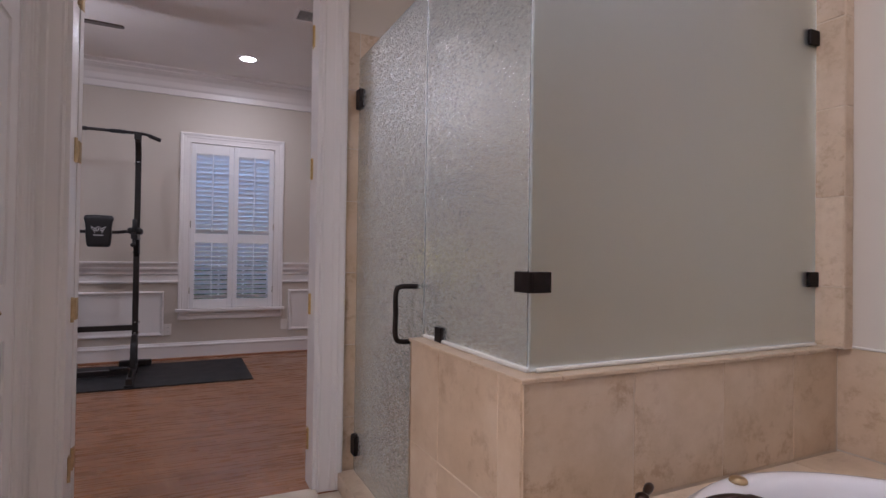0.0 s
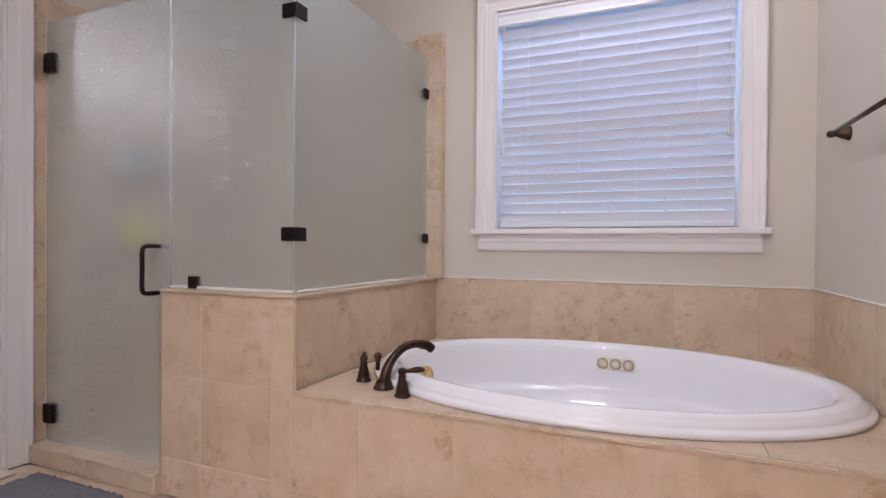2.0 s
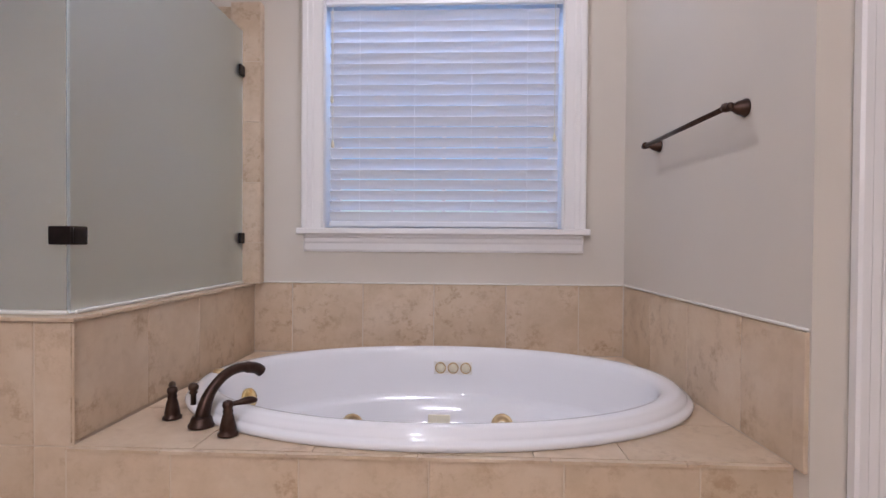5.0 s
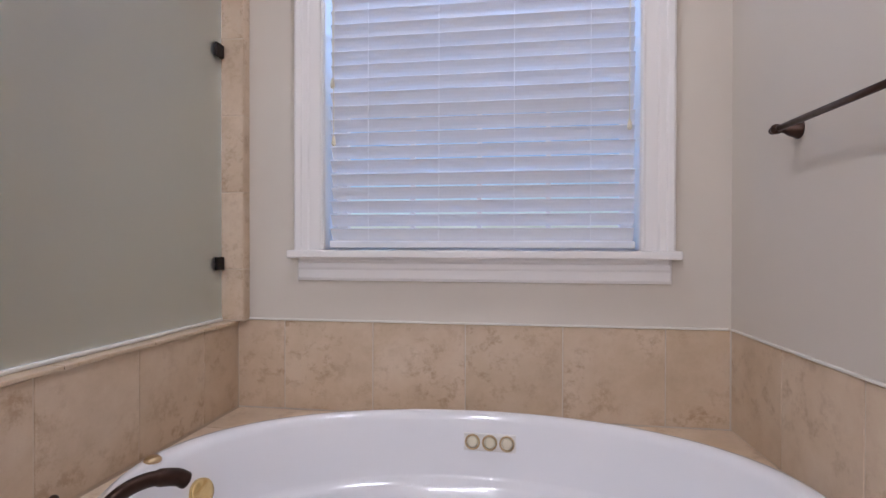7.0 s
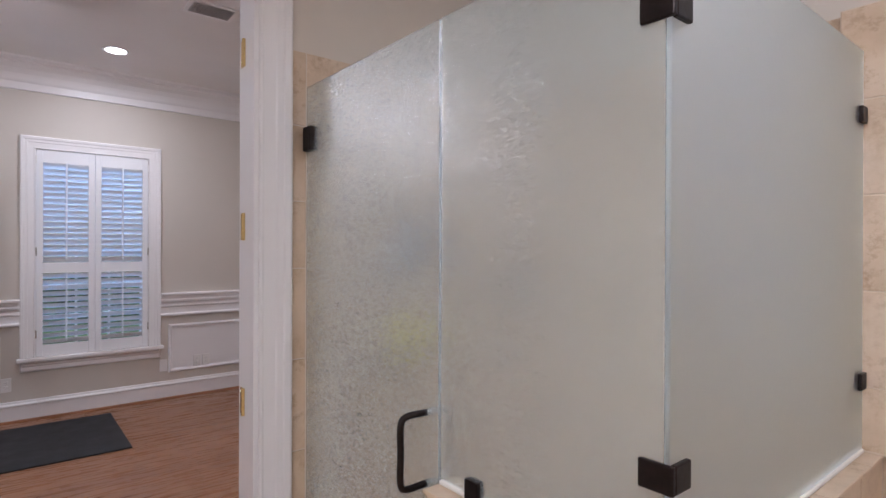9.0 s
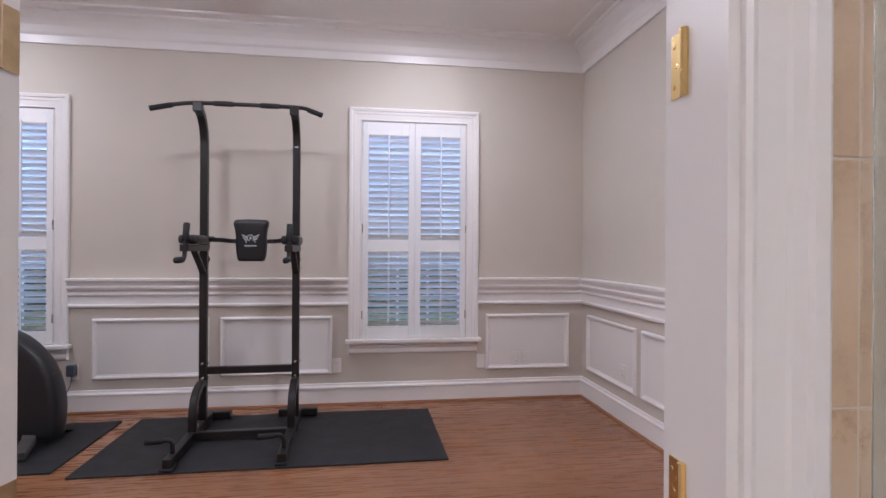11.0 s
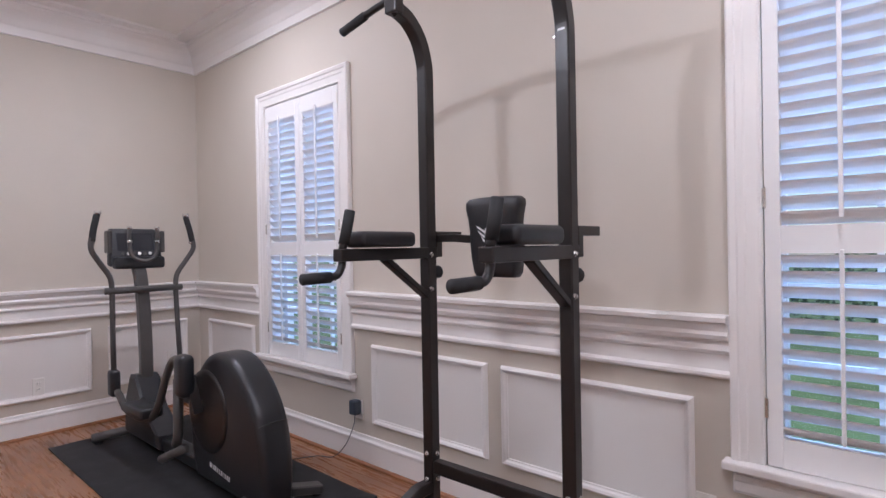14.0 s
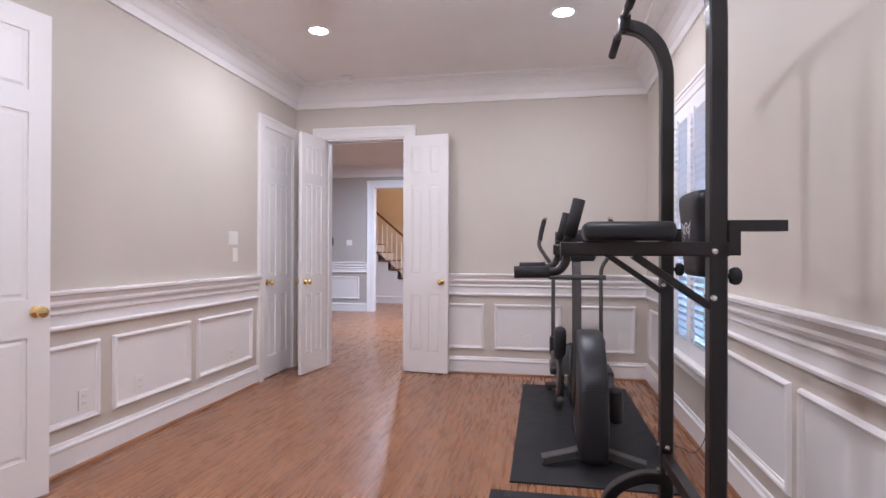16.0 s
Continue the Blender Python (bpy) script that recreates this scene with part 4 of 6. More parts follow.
part("base_flange", lathe([(0.038, 0), (0.038, 0.006), (0.032, 0.014), (0.030, 0.022), (0.026, 0.03)], 24, Matrix.Translation(fb)), BRONZE, filler, "", True)
part("diverter_knob", lathe([(0.008, 0), (0.008, 0.030), (0.013, 0.036), (0.009, 0.040), (0.014, 0.046), (0.015, 0.054), (0.010, 0.061), (0.003, 0.063)], 16, Matrix.Translation(fb + Vector((0, 0, 0.07)) - sd * 0.026)), BRONZE, filler, "", True)
for hx, hy, lv in ((1.255, 1.402, (0.8, 0.45)), (1.125, 1.168, (0.5, -0.75))):
    hd = empty("faucet_handle", "oil-rubbed bronze lever handle on the tub deck", "faucet handle", "tub faucet handles")
    o = Vector((hx, hy, 0.501))
    part("body", lathe([(0.028, 0), (0.028, 0.006), (0.022, 0.012), (0.023, 0.018), (0.018, 0.045), (0.013, 0.062), (0.015, 0.068), (0.012, 0.074), (0.016, 0.084), (0.014, 0.094), (0.005, 0.099)], 20, Matrix.Translation(o)), BRONZE, hd, "", True)
    d = Vector((*lv, 0)).normalized()
    lp = [o + Vector((0, 0, 0.085)), o + Vector((0, 0, 0.088)) + d * 0.03, o + Vector((0, 0, 0.090)) + d * 0.055, o + Vector((0, 0, 0.088)) + d * 0.08]
    part("lever", tube(smooth_path(lp, 4), [0.007] * 4 + [0.008, 0.009, 0.010, 0.011, 0.011, 0.011, 0.010, 0.008, 0.004], 10), BRONZE, hd, "", True)

# ---- glass enclosure ----
GX, GYS, GZ0, GZ1 = 1.088, 1.602, 0.845, 2.072


def pane_of(name, bm, mat, root, label):
    ob = part(name, bm, mat, root, label)
    ob.visible_shadow = False
    return ob


enclosure = empty("shower_enclosure", "frameless frosted rain-glass shower enclosure with dark bronze clamps", "shower enclosure")
pane_of("fixed_panel", box(GX - 0.005, GX + 0.005, GYS + 0.006, 2.233, GZ0, GZ1, 0.0015, None, 1), RAINGLASS, enclosure, "rain-textured fixed glass panel")
pane_of("side_panel", box(GX - 0.004, 2.236, GYS - 0.005, GYS + 0.005, GZ0, GZ1, 0.0015, None, 1), FROSTED, enclosure, "smooth frosted side glass panel")
for z in (1.062, 1.872):
    cb = box(GX - 0.017, GX - 0.0055, GYS - 0.017, GYS + 0.050, z - 0.026, z + 0.026, 0.003)
    box(GX - 0.0055, GX + 0.050, GYS - 0.017, GYS - 0.0055, z - 0.026, z + 0.026, 0.003, cb)
    cb.transform(Matrix.Translation((0, 0, 0.018 if z > 1.5 else 0)))
    part("corner_clamp", cb, CLAMP, enclosure, "dark bronze corner clamp")
    part("wall_clamp", box(2.187, 2.2375, GYS - 0.016, GYS + 0.016, z - 0.025, z + 0.025, 0.003), CLAMP, enclosure, "dark bronze wall clamp")
part("sill_clamp", box(GX - 0.016, GX + 0.016, 2.078, 2.125, 0.842, 0.892, 0.003), CLAMP, enclosure, "dark bronze sill clamp")
CAULK = paint("pale silicone", (0.80, 0.77, 0.70), 0.45, 0.03, 90, 0.05)
part("seal", box(GX - 0.012, GX + 0.012, GYS, 2.23, HW + 0.0005, GZ0 + 0.007, 0.004, None, 2), CAULK, enclosure, "pale silicone seal")
part("seal", box(GX + 0.013, 2.236, GYS - 0.012, GYS + 0.012, HW + 0.0005, GZ0 + 0.007, 0.004, None, 2), CAULK, enclosure, "pale silicone seal")
tagged(part("trim_caulk_east", box(BX1 - 0.006, BX1, -0.25, 1.512, HW + 0.002, HW + 0.010, 0.002, None, 1), CAULK), "pale caulk line over the tub surround", "trim", kind="structure")
caulk_south = tagged(part("trim_caulk_south", box(0.956, BX1 - 0.012, -0.26, -0.253, HW + 0.002, HW + 0.010, 0.002, None, 1), CAULK), "pale caulk line over the tub surround", "trim", kind="structure")
door = empty("shower_door", "closed frosted rain-glass shower door with bronze pull handle", "shower door")
pane_of("glass", box(GX - 0.005, GX + 0.005, 2.24, 3.050, 0.085, GZ1, 0.0015, None, 1), RAINGLASS, door, "rain-textured glass")
for z in (0.215, 1.872):
    hb = box(GX - 0.021, GX + 0.021, 2.990, 3.052, z - 0.045, z + 0.045, 0.004)
    box(GX - 0.014, GX + 0.014, 3.052, 3.066, z - 0.042, z + 0.042, 0.002, hb)
    part("hinge", hb, CLAMP, door, "dark bronze glass hinge")
for s in (-1, 1):
    hp = smooth_path([(GX + s * 0.005, 2.298, 1.012), (GX + s * 0.066, 2.298, 1.012), (GX + s * 0.086, 2.298, 0.992), (GX + s * 0.086, 2.298, 0.915), (GX + s * 0.086, 2.298, 0.838), (GX + s * 0.066, 2.298, 0.818), (GX + s * 0.005, 2.298, 0.818)], 5)
    part("pull_handle", tube(hp, 0.0095, 12), CLAMP if s < 0 else STEEL, door, "dark bronze pull" if s < 0 else "bright inner pull", True)

caddy = empty("shower_caddy", "bronze wire caddy hanging on the shower wall", "caddy")
for z in (1.00, 1.40):
    wb = tube([(1.46, 2.955, z), (1.66, 2.955, z), (1.66, 3.060, z), (1.46, 3.060, z), (1.46, 2.955, z)], 0.004, 8)
    tube([(1.46, 2.955, z + 0.05), (1.66, 2.955, z + 0.05), (1.66, 3.060, z + 0.05), (1.46, 3.060, z + 0.05)], 0.003, 8, wb)
    box(1.46, 1.66, 2.957, 3.058, z - 0.004, z, 0, wb)
    part("basket", wb, CLAMP, caddy)
part("spine", tube([(1.56, 3.062, 1.0), (1.56, 3.062, 1.72)], 0.005, 8), CLAMP, caddy)
YELLOW = paint("yellow plastic", (0.80, 0.66, 0.05), 0.4, 0.0)
SLATE = paint("dark slate plastic", (0.05, 0.06, 0.08), 0.4, 0.0)
PALEP = paint("pale plastic", (0.7, 0.72, 0.78), 0.4, 0.0)


def bottle(x, y, z, r, h, mat, label):
    b = tagged(part("shampoo_bottle", lathe([(r * 0.9, 0), (r, 0.01), (r, h * 0.7), (r * 0.85, h * 0.78), (r * 0.35, h * 0.83), (r * 0.35, h * 0.98), (r * 0.3, h)], 20, Matrix.Translation((x, y, z))), mat, None, "", True), label, "bottle", "shower bottles")
    return b


bottle(1.545, 3.000, 1.001, 0.062, 0.19, YELLOW, "yellow bottle in the shower caddy")
bottle(1.61, 3.008, 1.401, 0.045, 0.19, SLATE, "dark slate bottle in the shower caddy")
bottle(1.515, 3.008, 1.401, 0.040, 0.15, PALEP, "pale bottle in the shower caddy")
shelf = tagged(part("corner_shelf", lathe([(0.17, 0), (0.175, 0.008), (0.17, 0.016)], 32, Matrix.Translation((2.265, 3.055, 1.23))), TILE), "small tiled corner shelf in the shower", "shelf")
bottle(2.205, 2.995, 1.246, 0.035, 0.13, SLATE, "dark bottle on the shower shelf")

# ---- towel bar ----
bar = empty("towel_bar", "oil-rubbed bronze towel bar on the wall by the tub", "towel bar")
for x in (1.245, 1.87):
    part("post", lathe([(0.027, 0), (0.027, 0.005), (0.023, 0.012), (0.019, 0.026), (0.011, 0.040), (0.010, 0.046), (0.013, 0.052), (0.014, 0.062), (0.010, 0.070), (0.004, 0.073)], 20, Matrix.Translation((x, -0.2605, 1.446)) @ pose(0, 0, 0, -90)), BRONZE, bar, "bell-shaped bronze post", True)
part("rod", tube([(1.245, -0.203, 1.446), (1.87, -0.203, 1.446)], 0.0085, 14), BRONZE, bar, "", True)
for x, s in ((1.245, -1), (1.87, 1)):
    part("finial", lathe([(0.009, 0), (0.006, 0.012), (0.011, 0.020), (0.009, 0.028), (0.002, 0.031)], 14, Matrix.Translation((x, -0.203, 1.446)) @ pose(0, 0, 0, 0, 90 * s)), BRONZE, bar, "", True)

# ---- bath rug, threshold ----
tagged(part("threshold", box(BD[0], BD[1], 2.965, 3.10, 0.0, 0.012, 0.004), STONE), "cream stone threshold in the doorway", "threshold", kind="structure")
bm = bmesh.new()
nx, ny = 60, 44
grid = [[bm.verts.new((0.28 + 0.66 * i / nx, 2.30 + 0.56 * j / ny, 0.002 + (0.022 + 0.012 * noise.noise(Vector((i * 0.9, j * 0.9, 0)))) * (1 if 0 < i < nx and 0 < j < ny else 0))) for j in range(ny + 1)] for i in range(nx + 1)]
for i in range(nx):
    for j in range(ny):
        bm.faces.new((grid[i][j], grid[i + 1][j], grid[i + 1][j + 1], grid[i][j + 1]))
tagged(part("bath_rug", bm, RUG, None, "", True), "grey shaggy bath rug on the bathroom floor", "rug")

# ---- recessed lamps, vent, detector ----


def can_lamp(x, y, z=CEIL):
    root = empty("recessed_light", "lit round recessed ceiling light with white trim", "ceiling light", "recessed ceiling lights")
    part("trim_ring", lathe([(0.072, -0.004), (0.095, -0.008), (0.100, -0.004), (0.100, 0.0)], 32, Matrix.Translation((x, y, z)), None, False), TRIM, root, "", True)
    part("lens", lathe([(0.073, -0.003), (0.073, -0.001), (0.01, 0.0)], 32, Matrix.Translation((x, y, z))), BULB, root, "glowing lens")


# the added second bathroom lamp gets a fixture like the others
for x, y in GYM_CANS + BATH_CANS + HALL_CANS:
    can_lamp(x, y)
vent = empty("ceiling_vent", "white slatted air register in the gym ceiling", "vent")
# dark sheet stands in for the shade of the duct behind the slats
part("duct_shade", box(1.10, 1.36, 4.70, 4.88, CEIL - 0.004, CEIL - 0.001), SLATE, vent)
for a, b, c, d in ((1.08, 1.38, 4.68, 4.705), (1.08, 1.38, 4.875, 4.90), (1.08, 1.105, 4.705, 4.875), (1.355, 1.38, 4.705, 4.875)):
    part("frame", box(a, b, c, d, CEIL - 0.010, CEIL), TRIM, vent)
for i in range(9):
    sl = box(-0.125, 0.125, -0.008, 0.008, -0.001, 0.001)
    sl.transform(pose(1.23, 4.715 + i * 0.0187, CEIL - 0.009, 35))
    part("slat", sl, TRIM, vent)
det = tagged(part("smoke_detector", lathe([(0.065, 0), (0.065, -0.010), (0.058, -0.014), (0.056, -0.024), (0.045, -0.034), (0.02, -0.037)], 28, Matrix.Translation((-3.54, 3.92, CEIL))), PLASTIC, None, "", True), "white round smoke detector on the ceiling", "smoke detector")

# ---- ceiling fan ----
FC = (-0.78, 5.03)
fan = empty("ceiling_fan", "dark walnut ceiling fan hanging from the gym ceiling", "ceiling fan", at=pose(*FC, CEIL))
part("canopy", lathe([(0.07, 0), (0.07, -0.02), (0.05, -0.05), (0.018, -0.06)], 24), CLAMP, fan, "", True)
part("downrod", lathe([(0.013, -0.05), (0.013, -0.20)], 14), CLAMP, fan, "", True)
part("motor", lathe([(0.03, -0.19), (0.09, -0.20), (0.125, -0.23), (0.13, -0.28), (0.11, -0.32), (0.06, -0.33)], 32), CLAMP, fan, "", True)
bulb = lathe([(0.03, 0.02), (0.055, 0.0), (0.05, -0.025), (0.02, -0.04)], 20, Matrix.Translation((FAN_BULB[0] - FC[0], FAN_BULB[1] - FC[1], FAN_BULB[2] - CEIL)))
part("lamp", bulb, BULB, fan, "lit lamp globe", True)
for k in range(5):
    bl = bmesh.new()
    outline = [(0.20, -0.050), (0.30, -0.062), (0.50, -0.070), (0.66, -0.066), (0.695, -0.050), (0.70, 0.0), (0.695, 0.050), (0.66, 0.066), (0.50, 0.070), (0.30, 0.062), (0.20, 0.050)]
    lo = [bl.verts.new((x, y, -0.004)) for x, y in outline]
    hi = [bl.verts.new((x, y, 0.004)) for x, y in outline]
    bl.faces.new(lo), bl.faces.new(hi)
    for j in range(len(outline)):
        bl.faces.new((lo[j], lo[(j + 1) % len(outline)], hi[(j + 1) % len(outline)], hi[j]))
    bl.transform(pose(0, 0, -0.245, 0, 0, 72 * k + 2) @ pose(0, 0, 0, 11))
    blade = part("blade", bl, BLADE, fan, "dark walnut blade")
    ir = box(0.10, 0.26, -0.015, 0.015, -0.006, -0.001, 0.002)
    ir.transform(pose(0, 0, -0.250, 0, 0, 72 * k + 2))
    part("blade_iron", ir, CLAMP, blade)

# ---- mats ----


def rubber_mat(x0, x1, y0, y1, label):
    bm = bmesh.new()
    nx, ny = 24, 12
    g = [[bm.verts.new((x0 + (x1 - x0) * i / nx, y0 + (y1 - y0) * j / ny, 0.010 + 0.0012 * noise.noise(Vector((i * 0.5, j * 0.5, x0)))
                        + (0.006 if (i == nx and j == ny and x1 < 0) else 0))) for j in range(ny + 1)] for i in range(nx + 1)]
    for i in range(nx):
        for j in range(ny):
            bm.faces.new((g[i][j], g[i + 1][j], g[i + 1][j + 1], g[i][j + 1]))
    edge = [e for e in bm.edges if e.is_boundary]
    ext = bmesh.ops.extrude_edge_only(bm, edges=edge)
    for v in ext["geom"]:
        if isinstance(v, bmesh.types.BMVert):
            v.co.z = 0.0
    return tagged(part("exercise_mat", bm, RUBBERMAT), label, "mat", "gym mats")


rubber_mat(-1.17, 0.92, 5.60, 6.635, "black textured rubber mat under the pull-up tower")
rubber_mat(-3.47, -1.29, 5.69, 6.60, "black textured rubber mat under the elliptical trainer")
MT = 0.0125


def bolt(x, y, z, rx=0, ry=0, r=0.010, bm=None):
    return lathe([(r, 0), (r, 0.003), (r * 0.75, 0.006), (r * 0.6, 0.006), (r * 0.6, 0.010), (r * 0.3, 0.011)], 10, pose(x, y, z, rx, ry), bm)


# ---- pull-up tower ----
tower = empty("pull_up_tower", "black steel pull-up and dip tower standing on a rubber mat", "pull-up tower")
XL, XR, PY = -0.673, -0.057, 6.355
tower.matrix_world = Matrix.Translation((XL, PY, 0)) @ pose(0, 0, 0, 0, 0, 0.8) @ Matrix.Translation((-XL, -PY, 0))
for x in (XL, XR):
    up = [(x, PY, 0.07), (x, PY, 0.6), (x, PY, 1.2), (x, PY, 1.93)]
    curve = smooth_path([(x, PY, 1.93), (x, PY - 0.005, 2.00), (x, PY - 0.035, 2.085), (x, PY - 0.095, 2.148), (x, PY - 0.158, 2.172)], 6)
    part("upright", tube(up + curve[1:], 1, 8, None, (0.050, 0.050)), BLACKSTEEL, tower, "square black steel upright")
    cl = box(x - 0.030, x + 0.030, PY - 0.188, PY - 0.143, 2.150, 2.212, 0.005)
    bolt(x, PY - 0.165, 2.150, 180, 0, 0.012, cl)
    part("bar_clamp", cl, BLACKSTEEL, tower)
    part("joint_screw", bolt(x - 0.0255, PY - 0.01, 1.95, 0, -90, 0.008), STEEL, tower, "bright steel screw")
    base = box(x - 0.025, x + 0.025, 5.62, 6.56, MT + 0.012, MT + 0.062, 0.005)
    part("base_rail", base, BLACKSTEEL, tower)
    part("rear_foot", box(x - 0.14, x + 0.14, 6.53, 6.60, MT, MT + 0.055, 0.008), BLACKSTEEL, tower)
    part("front_foot", box(x - 0.035, x + 0.035, 5.60, 5.70, MT, MT + 0.014, 0.004), RUBBERMAT, tower, "rubber foot")
    part("middle_foot", box(x - 0.035, x + 0.035, 6.20, 6.40, MT, MT + 0.014, 0.004), RUBBERMAT, tower, "rubber foot")
    arch = smooth_path([(x, PY - 0.02, 0.330), (x, PY - 0.10, 0.325), (x, PY - 0.20, 0.27), (x, PY - 0.245, 0.17), (x, PY - 0.25, MT + 0.062)], 6)
    part("arch_brace", tube(arch, 1, 8, None, (0.048, 0.045)), BLACKSTEEL, tower, "curved black steel brace")
    grip = smooth_path([(x, 5.72, MT + 0.055), (x, 5.72, 0.125), (x - 0.02, 5.72, 0.150), (x - 0.06, 5.715, 0.150), (x - 0.13, 5.71, 0.148)], 4)
    g = part("push_up_handle", tube(grip, 0.013, 10), BLACKSTEEL, tower, "", True)
    part("grip", tube([(x - 0.05, 5.716, 0.150), (x - 0.145, 5.710, 0.148)], 0.018, 12), FOAM, g, "black foam grip", True)
    # dip arm
    arm = box(x - 0.025, x + 0.025, 5.905, PY + 0.03, 1.232, 1.275, 0.004)
    arm_ob = part("dip_arm", arm, BLACKSTEEL, tower)
    pad = box(x - 0.058, x + 0.058, 5.972, 6.235, 1.278, 1.335, 0.020, None, 4)
    part("arm_pad", pad, VINYL, arm_ob, "black vinyl arm pad", True)
    part("upright_post", tube([(x, 5.925, 1.27), (x, 5.935, 1.30)], 0.014, 12), BLACKSTEEL, arm_ob, "", True)
    part("upright_grip", tube([(x, 5.932, 1.290), (x, 5.948, 1.348), (x, 5.962, 1.405)], 0.019, 14), FOAM, arm_ob, "black foam grip", True)
    low = smooth_path([(x, 5.925, 1.24), (x, 5.922, 1.215), (x, 5.905, 1.190), (x, 5.875, 1.182), (x, 5.78, 1.180)], 5)
    part("lower_handle", tube(low, 0.0135, 12), BLACKSTEEL, arm_ob, "", True)
    part("lower_grip", tube([(x, 5.872, 1.182), (x, 5.765, 1.180)], 0.019, 14), FOAM, arm_ob, "black foam grip", True)
    part("arm_brace", tube([(x, 6.12, 1.235), (x, PY - 0.02, 1.085)], 1, 8, None, (0.040, 0.022)), BLACKSTEEL, tower)
    spots = [(x + 0.0265, PY - 0.012, 1.247, 0, 90), (x - 0.0265, PY - 0.012, 1.247, 0, -90), (x + 0.0265, PY - 0.015, 1.112, 0, 90), (x - 0.0265, PY - 0.015, 1.112, 0, -90),
             (x, PY - 0.245, MT + 0.062, 0, 0), (x, PY - 0.14, MT + 0.062, 0, 0)]
    for z in (0.36, 0.46):
        spots += [(x + 0.0265, PY, z, 0, 90), (x, PY - 0.0265, z, 90, 0)]
    for s in spots:
        part("bolt", bolt(*s), STEEL, tower, "bright steel bolt")
    # rear bracket and locking knob
    br = box(x - 0.024, x + 0.024, PY + 0.026, PY + 0.060, 1.235, 1.338, 0.003)
    box(x - 0.024, x + 0.024, PY + 0.055, PY + 0.185, 1.305, 1.338, 0.003, br)
    part("rear_bracket", br, BLACKSTEEL, tower)
    part("locking_knob", lathe([(0.007, 0), (0.007, 0.012), (0.022, 0.014), (0.026, 0.022), (0.026, 0.034), (0.020, 0.040), (0.006, 0.041)], 16, pose(x, PY + 0.025, 1.175, -90)), FOAM, tower, "black locking knob", True)
part("sticker", box(XR - 0.013, XR + 0.013, PY - 0.0262, PY - 0.0254, 1.962, 1.982), PRINT, tower, "small white sticker")
part("pull_up_bar", tube(smooth_path([(XL - 0.29, PY - 0.173, 2.158), (XL - 0.18, PY - 0.168, 2.185), (XL - 0.05, PY - 0.165, 2.206), (XL + 0.1, PY - 0.165, 2.210), (XR - 0.1, PY - 0.165, 2.210), (XR + 0.05, PY - 0.165, 2.206), (XR + 0.11, PY - 0.168, 2.190), (XR + 0.18, PY - 0.173, 2.162)], 5), 0.0135, 14), BLACKSTEEL, tower, "angled black pull-up bar", True)
for pts in ([(XL - 0.295, PY - 0.173, 2.157), (XL - 0.16, PY - 0.168, 2.188)], [(XR + 0.09, PY - 0.168, 2.194), (XR + 0.185, PY - 0.173, 2.160)], [(XL + 0.10, PY - 0.165, 2.210), (XL + 0.22, PY - 0.165, 2.210)], [(XR - 0.22, PY - 0.165, 2.210), (XR - 0.10, PY - 0.165, 2.210)]):
    part("bar_grip", tube(pts, 0.0175, 14), FOAM, tower, "black foam grip", True)
part("cross_tube", box(XL + 0.025, XR - 0.025, PY - 0.020, PY + 0.020, 0.385, 0.435, 0.004), BLACKSTEEL, tower)
part("base_tube", box(XL + 0.025, XR - 0.025, 6.075, 6.125, MT + 0.014, MT + 0.060, 0.004), BLACKSTEEL, tower)
xm = (XL + XR) / 2
part("back_bar", tube([(XL + 0.02, PY + 0.045, 1.310), (XL + 0.10, PY + 0.045, 1.310), (XL + 0.16, PY + 0.09, 1.303), (XR - 0.16, PY + 0.09, 1.303), (XR - 0.10, PY + 0.045, 1.310), (XR - 0.02, PY + 0.045, 1.310)], 1, 8, None, (0.034, 0.030)), BLACKSTEEL, tower)
# back pad: wide shouldered, narrowing, with a seam
pb = bmesh.new()
outline = [(-0.080, -0.145), (-0.092, -0.130), (-0.100, -0.08), (-0.104, -0.02), (-0.102, 0.03), (-0.108, 0.08), (-0.118, 0.115), (-0.116, 0.135), (-0.100, 0.147), (-0.05, 0.150)]
outline = outline + [(-u, v) for u, v in reversed(outline)]
loops = []
for o, d in ((0.94, 0.030), (1.0, 0.022), (1.0, -0.010), (0.985, -0.026), (0.94, -0.034), (0.80, -0.038), (0.4, -0.040)):
    loops.append([pb.verts.new((u * o, d, v * o)) for u, v in outline])
for a, b in zip(loops, loops[1:]):
    for j in range(len(outline)):
        pb.faces.new((a[j], a[(j + 1) % len(outline)], b[(j + 1) % len(outline)], b[j]))
pb.faces.new(loops[0]), pb.faces.new(loops[-1])
pb.transform(pose(xm - 0.002, PY + 0.040, 1.306, 3))
backpad = part("back_pad", pb, VINYL, tower, "black vinyl back pad with white wing emblem", True)
lg = bmesh.new()
for s in (-1, 1):
    for i, (r0, r1, dz) in enumerate(((0.020, 0.062, 0.030), (0.022, 0.056, 0.012), (0.024, 0.046, -0.004))):
        v = [lg.verts.new(p) for p in ((s * r0, 0, dz - 0.012), (s * r1, 0, dz + 0.010), (s * (r1 - 0.008), 0, dz - 0.002), (s * (r0 + 0.004), 0, dz - 0.020))]
        lg.faces.new(v)
ringo = [[lg.verts.new((math.cos(k * math.tau / 20) * r, 0, 0.012 + math.sin(k * math.tau / 20) * r)) for k in range(20)] for r in (0.024, 0.018)]
for j in range(20):
    if j not in (14, 15, 16):
        lg.faces.new((ringo[0][j], ringo[0][(j + 1) % 20], ringo[1][(j + 1) % 20], ringo[1][j]))
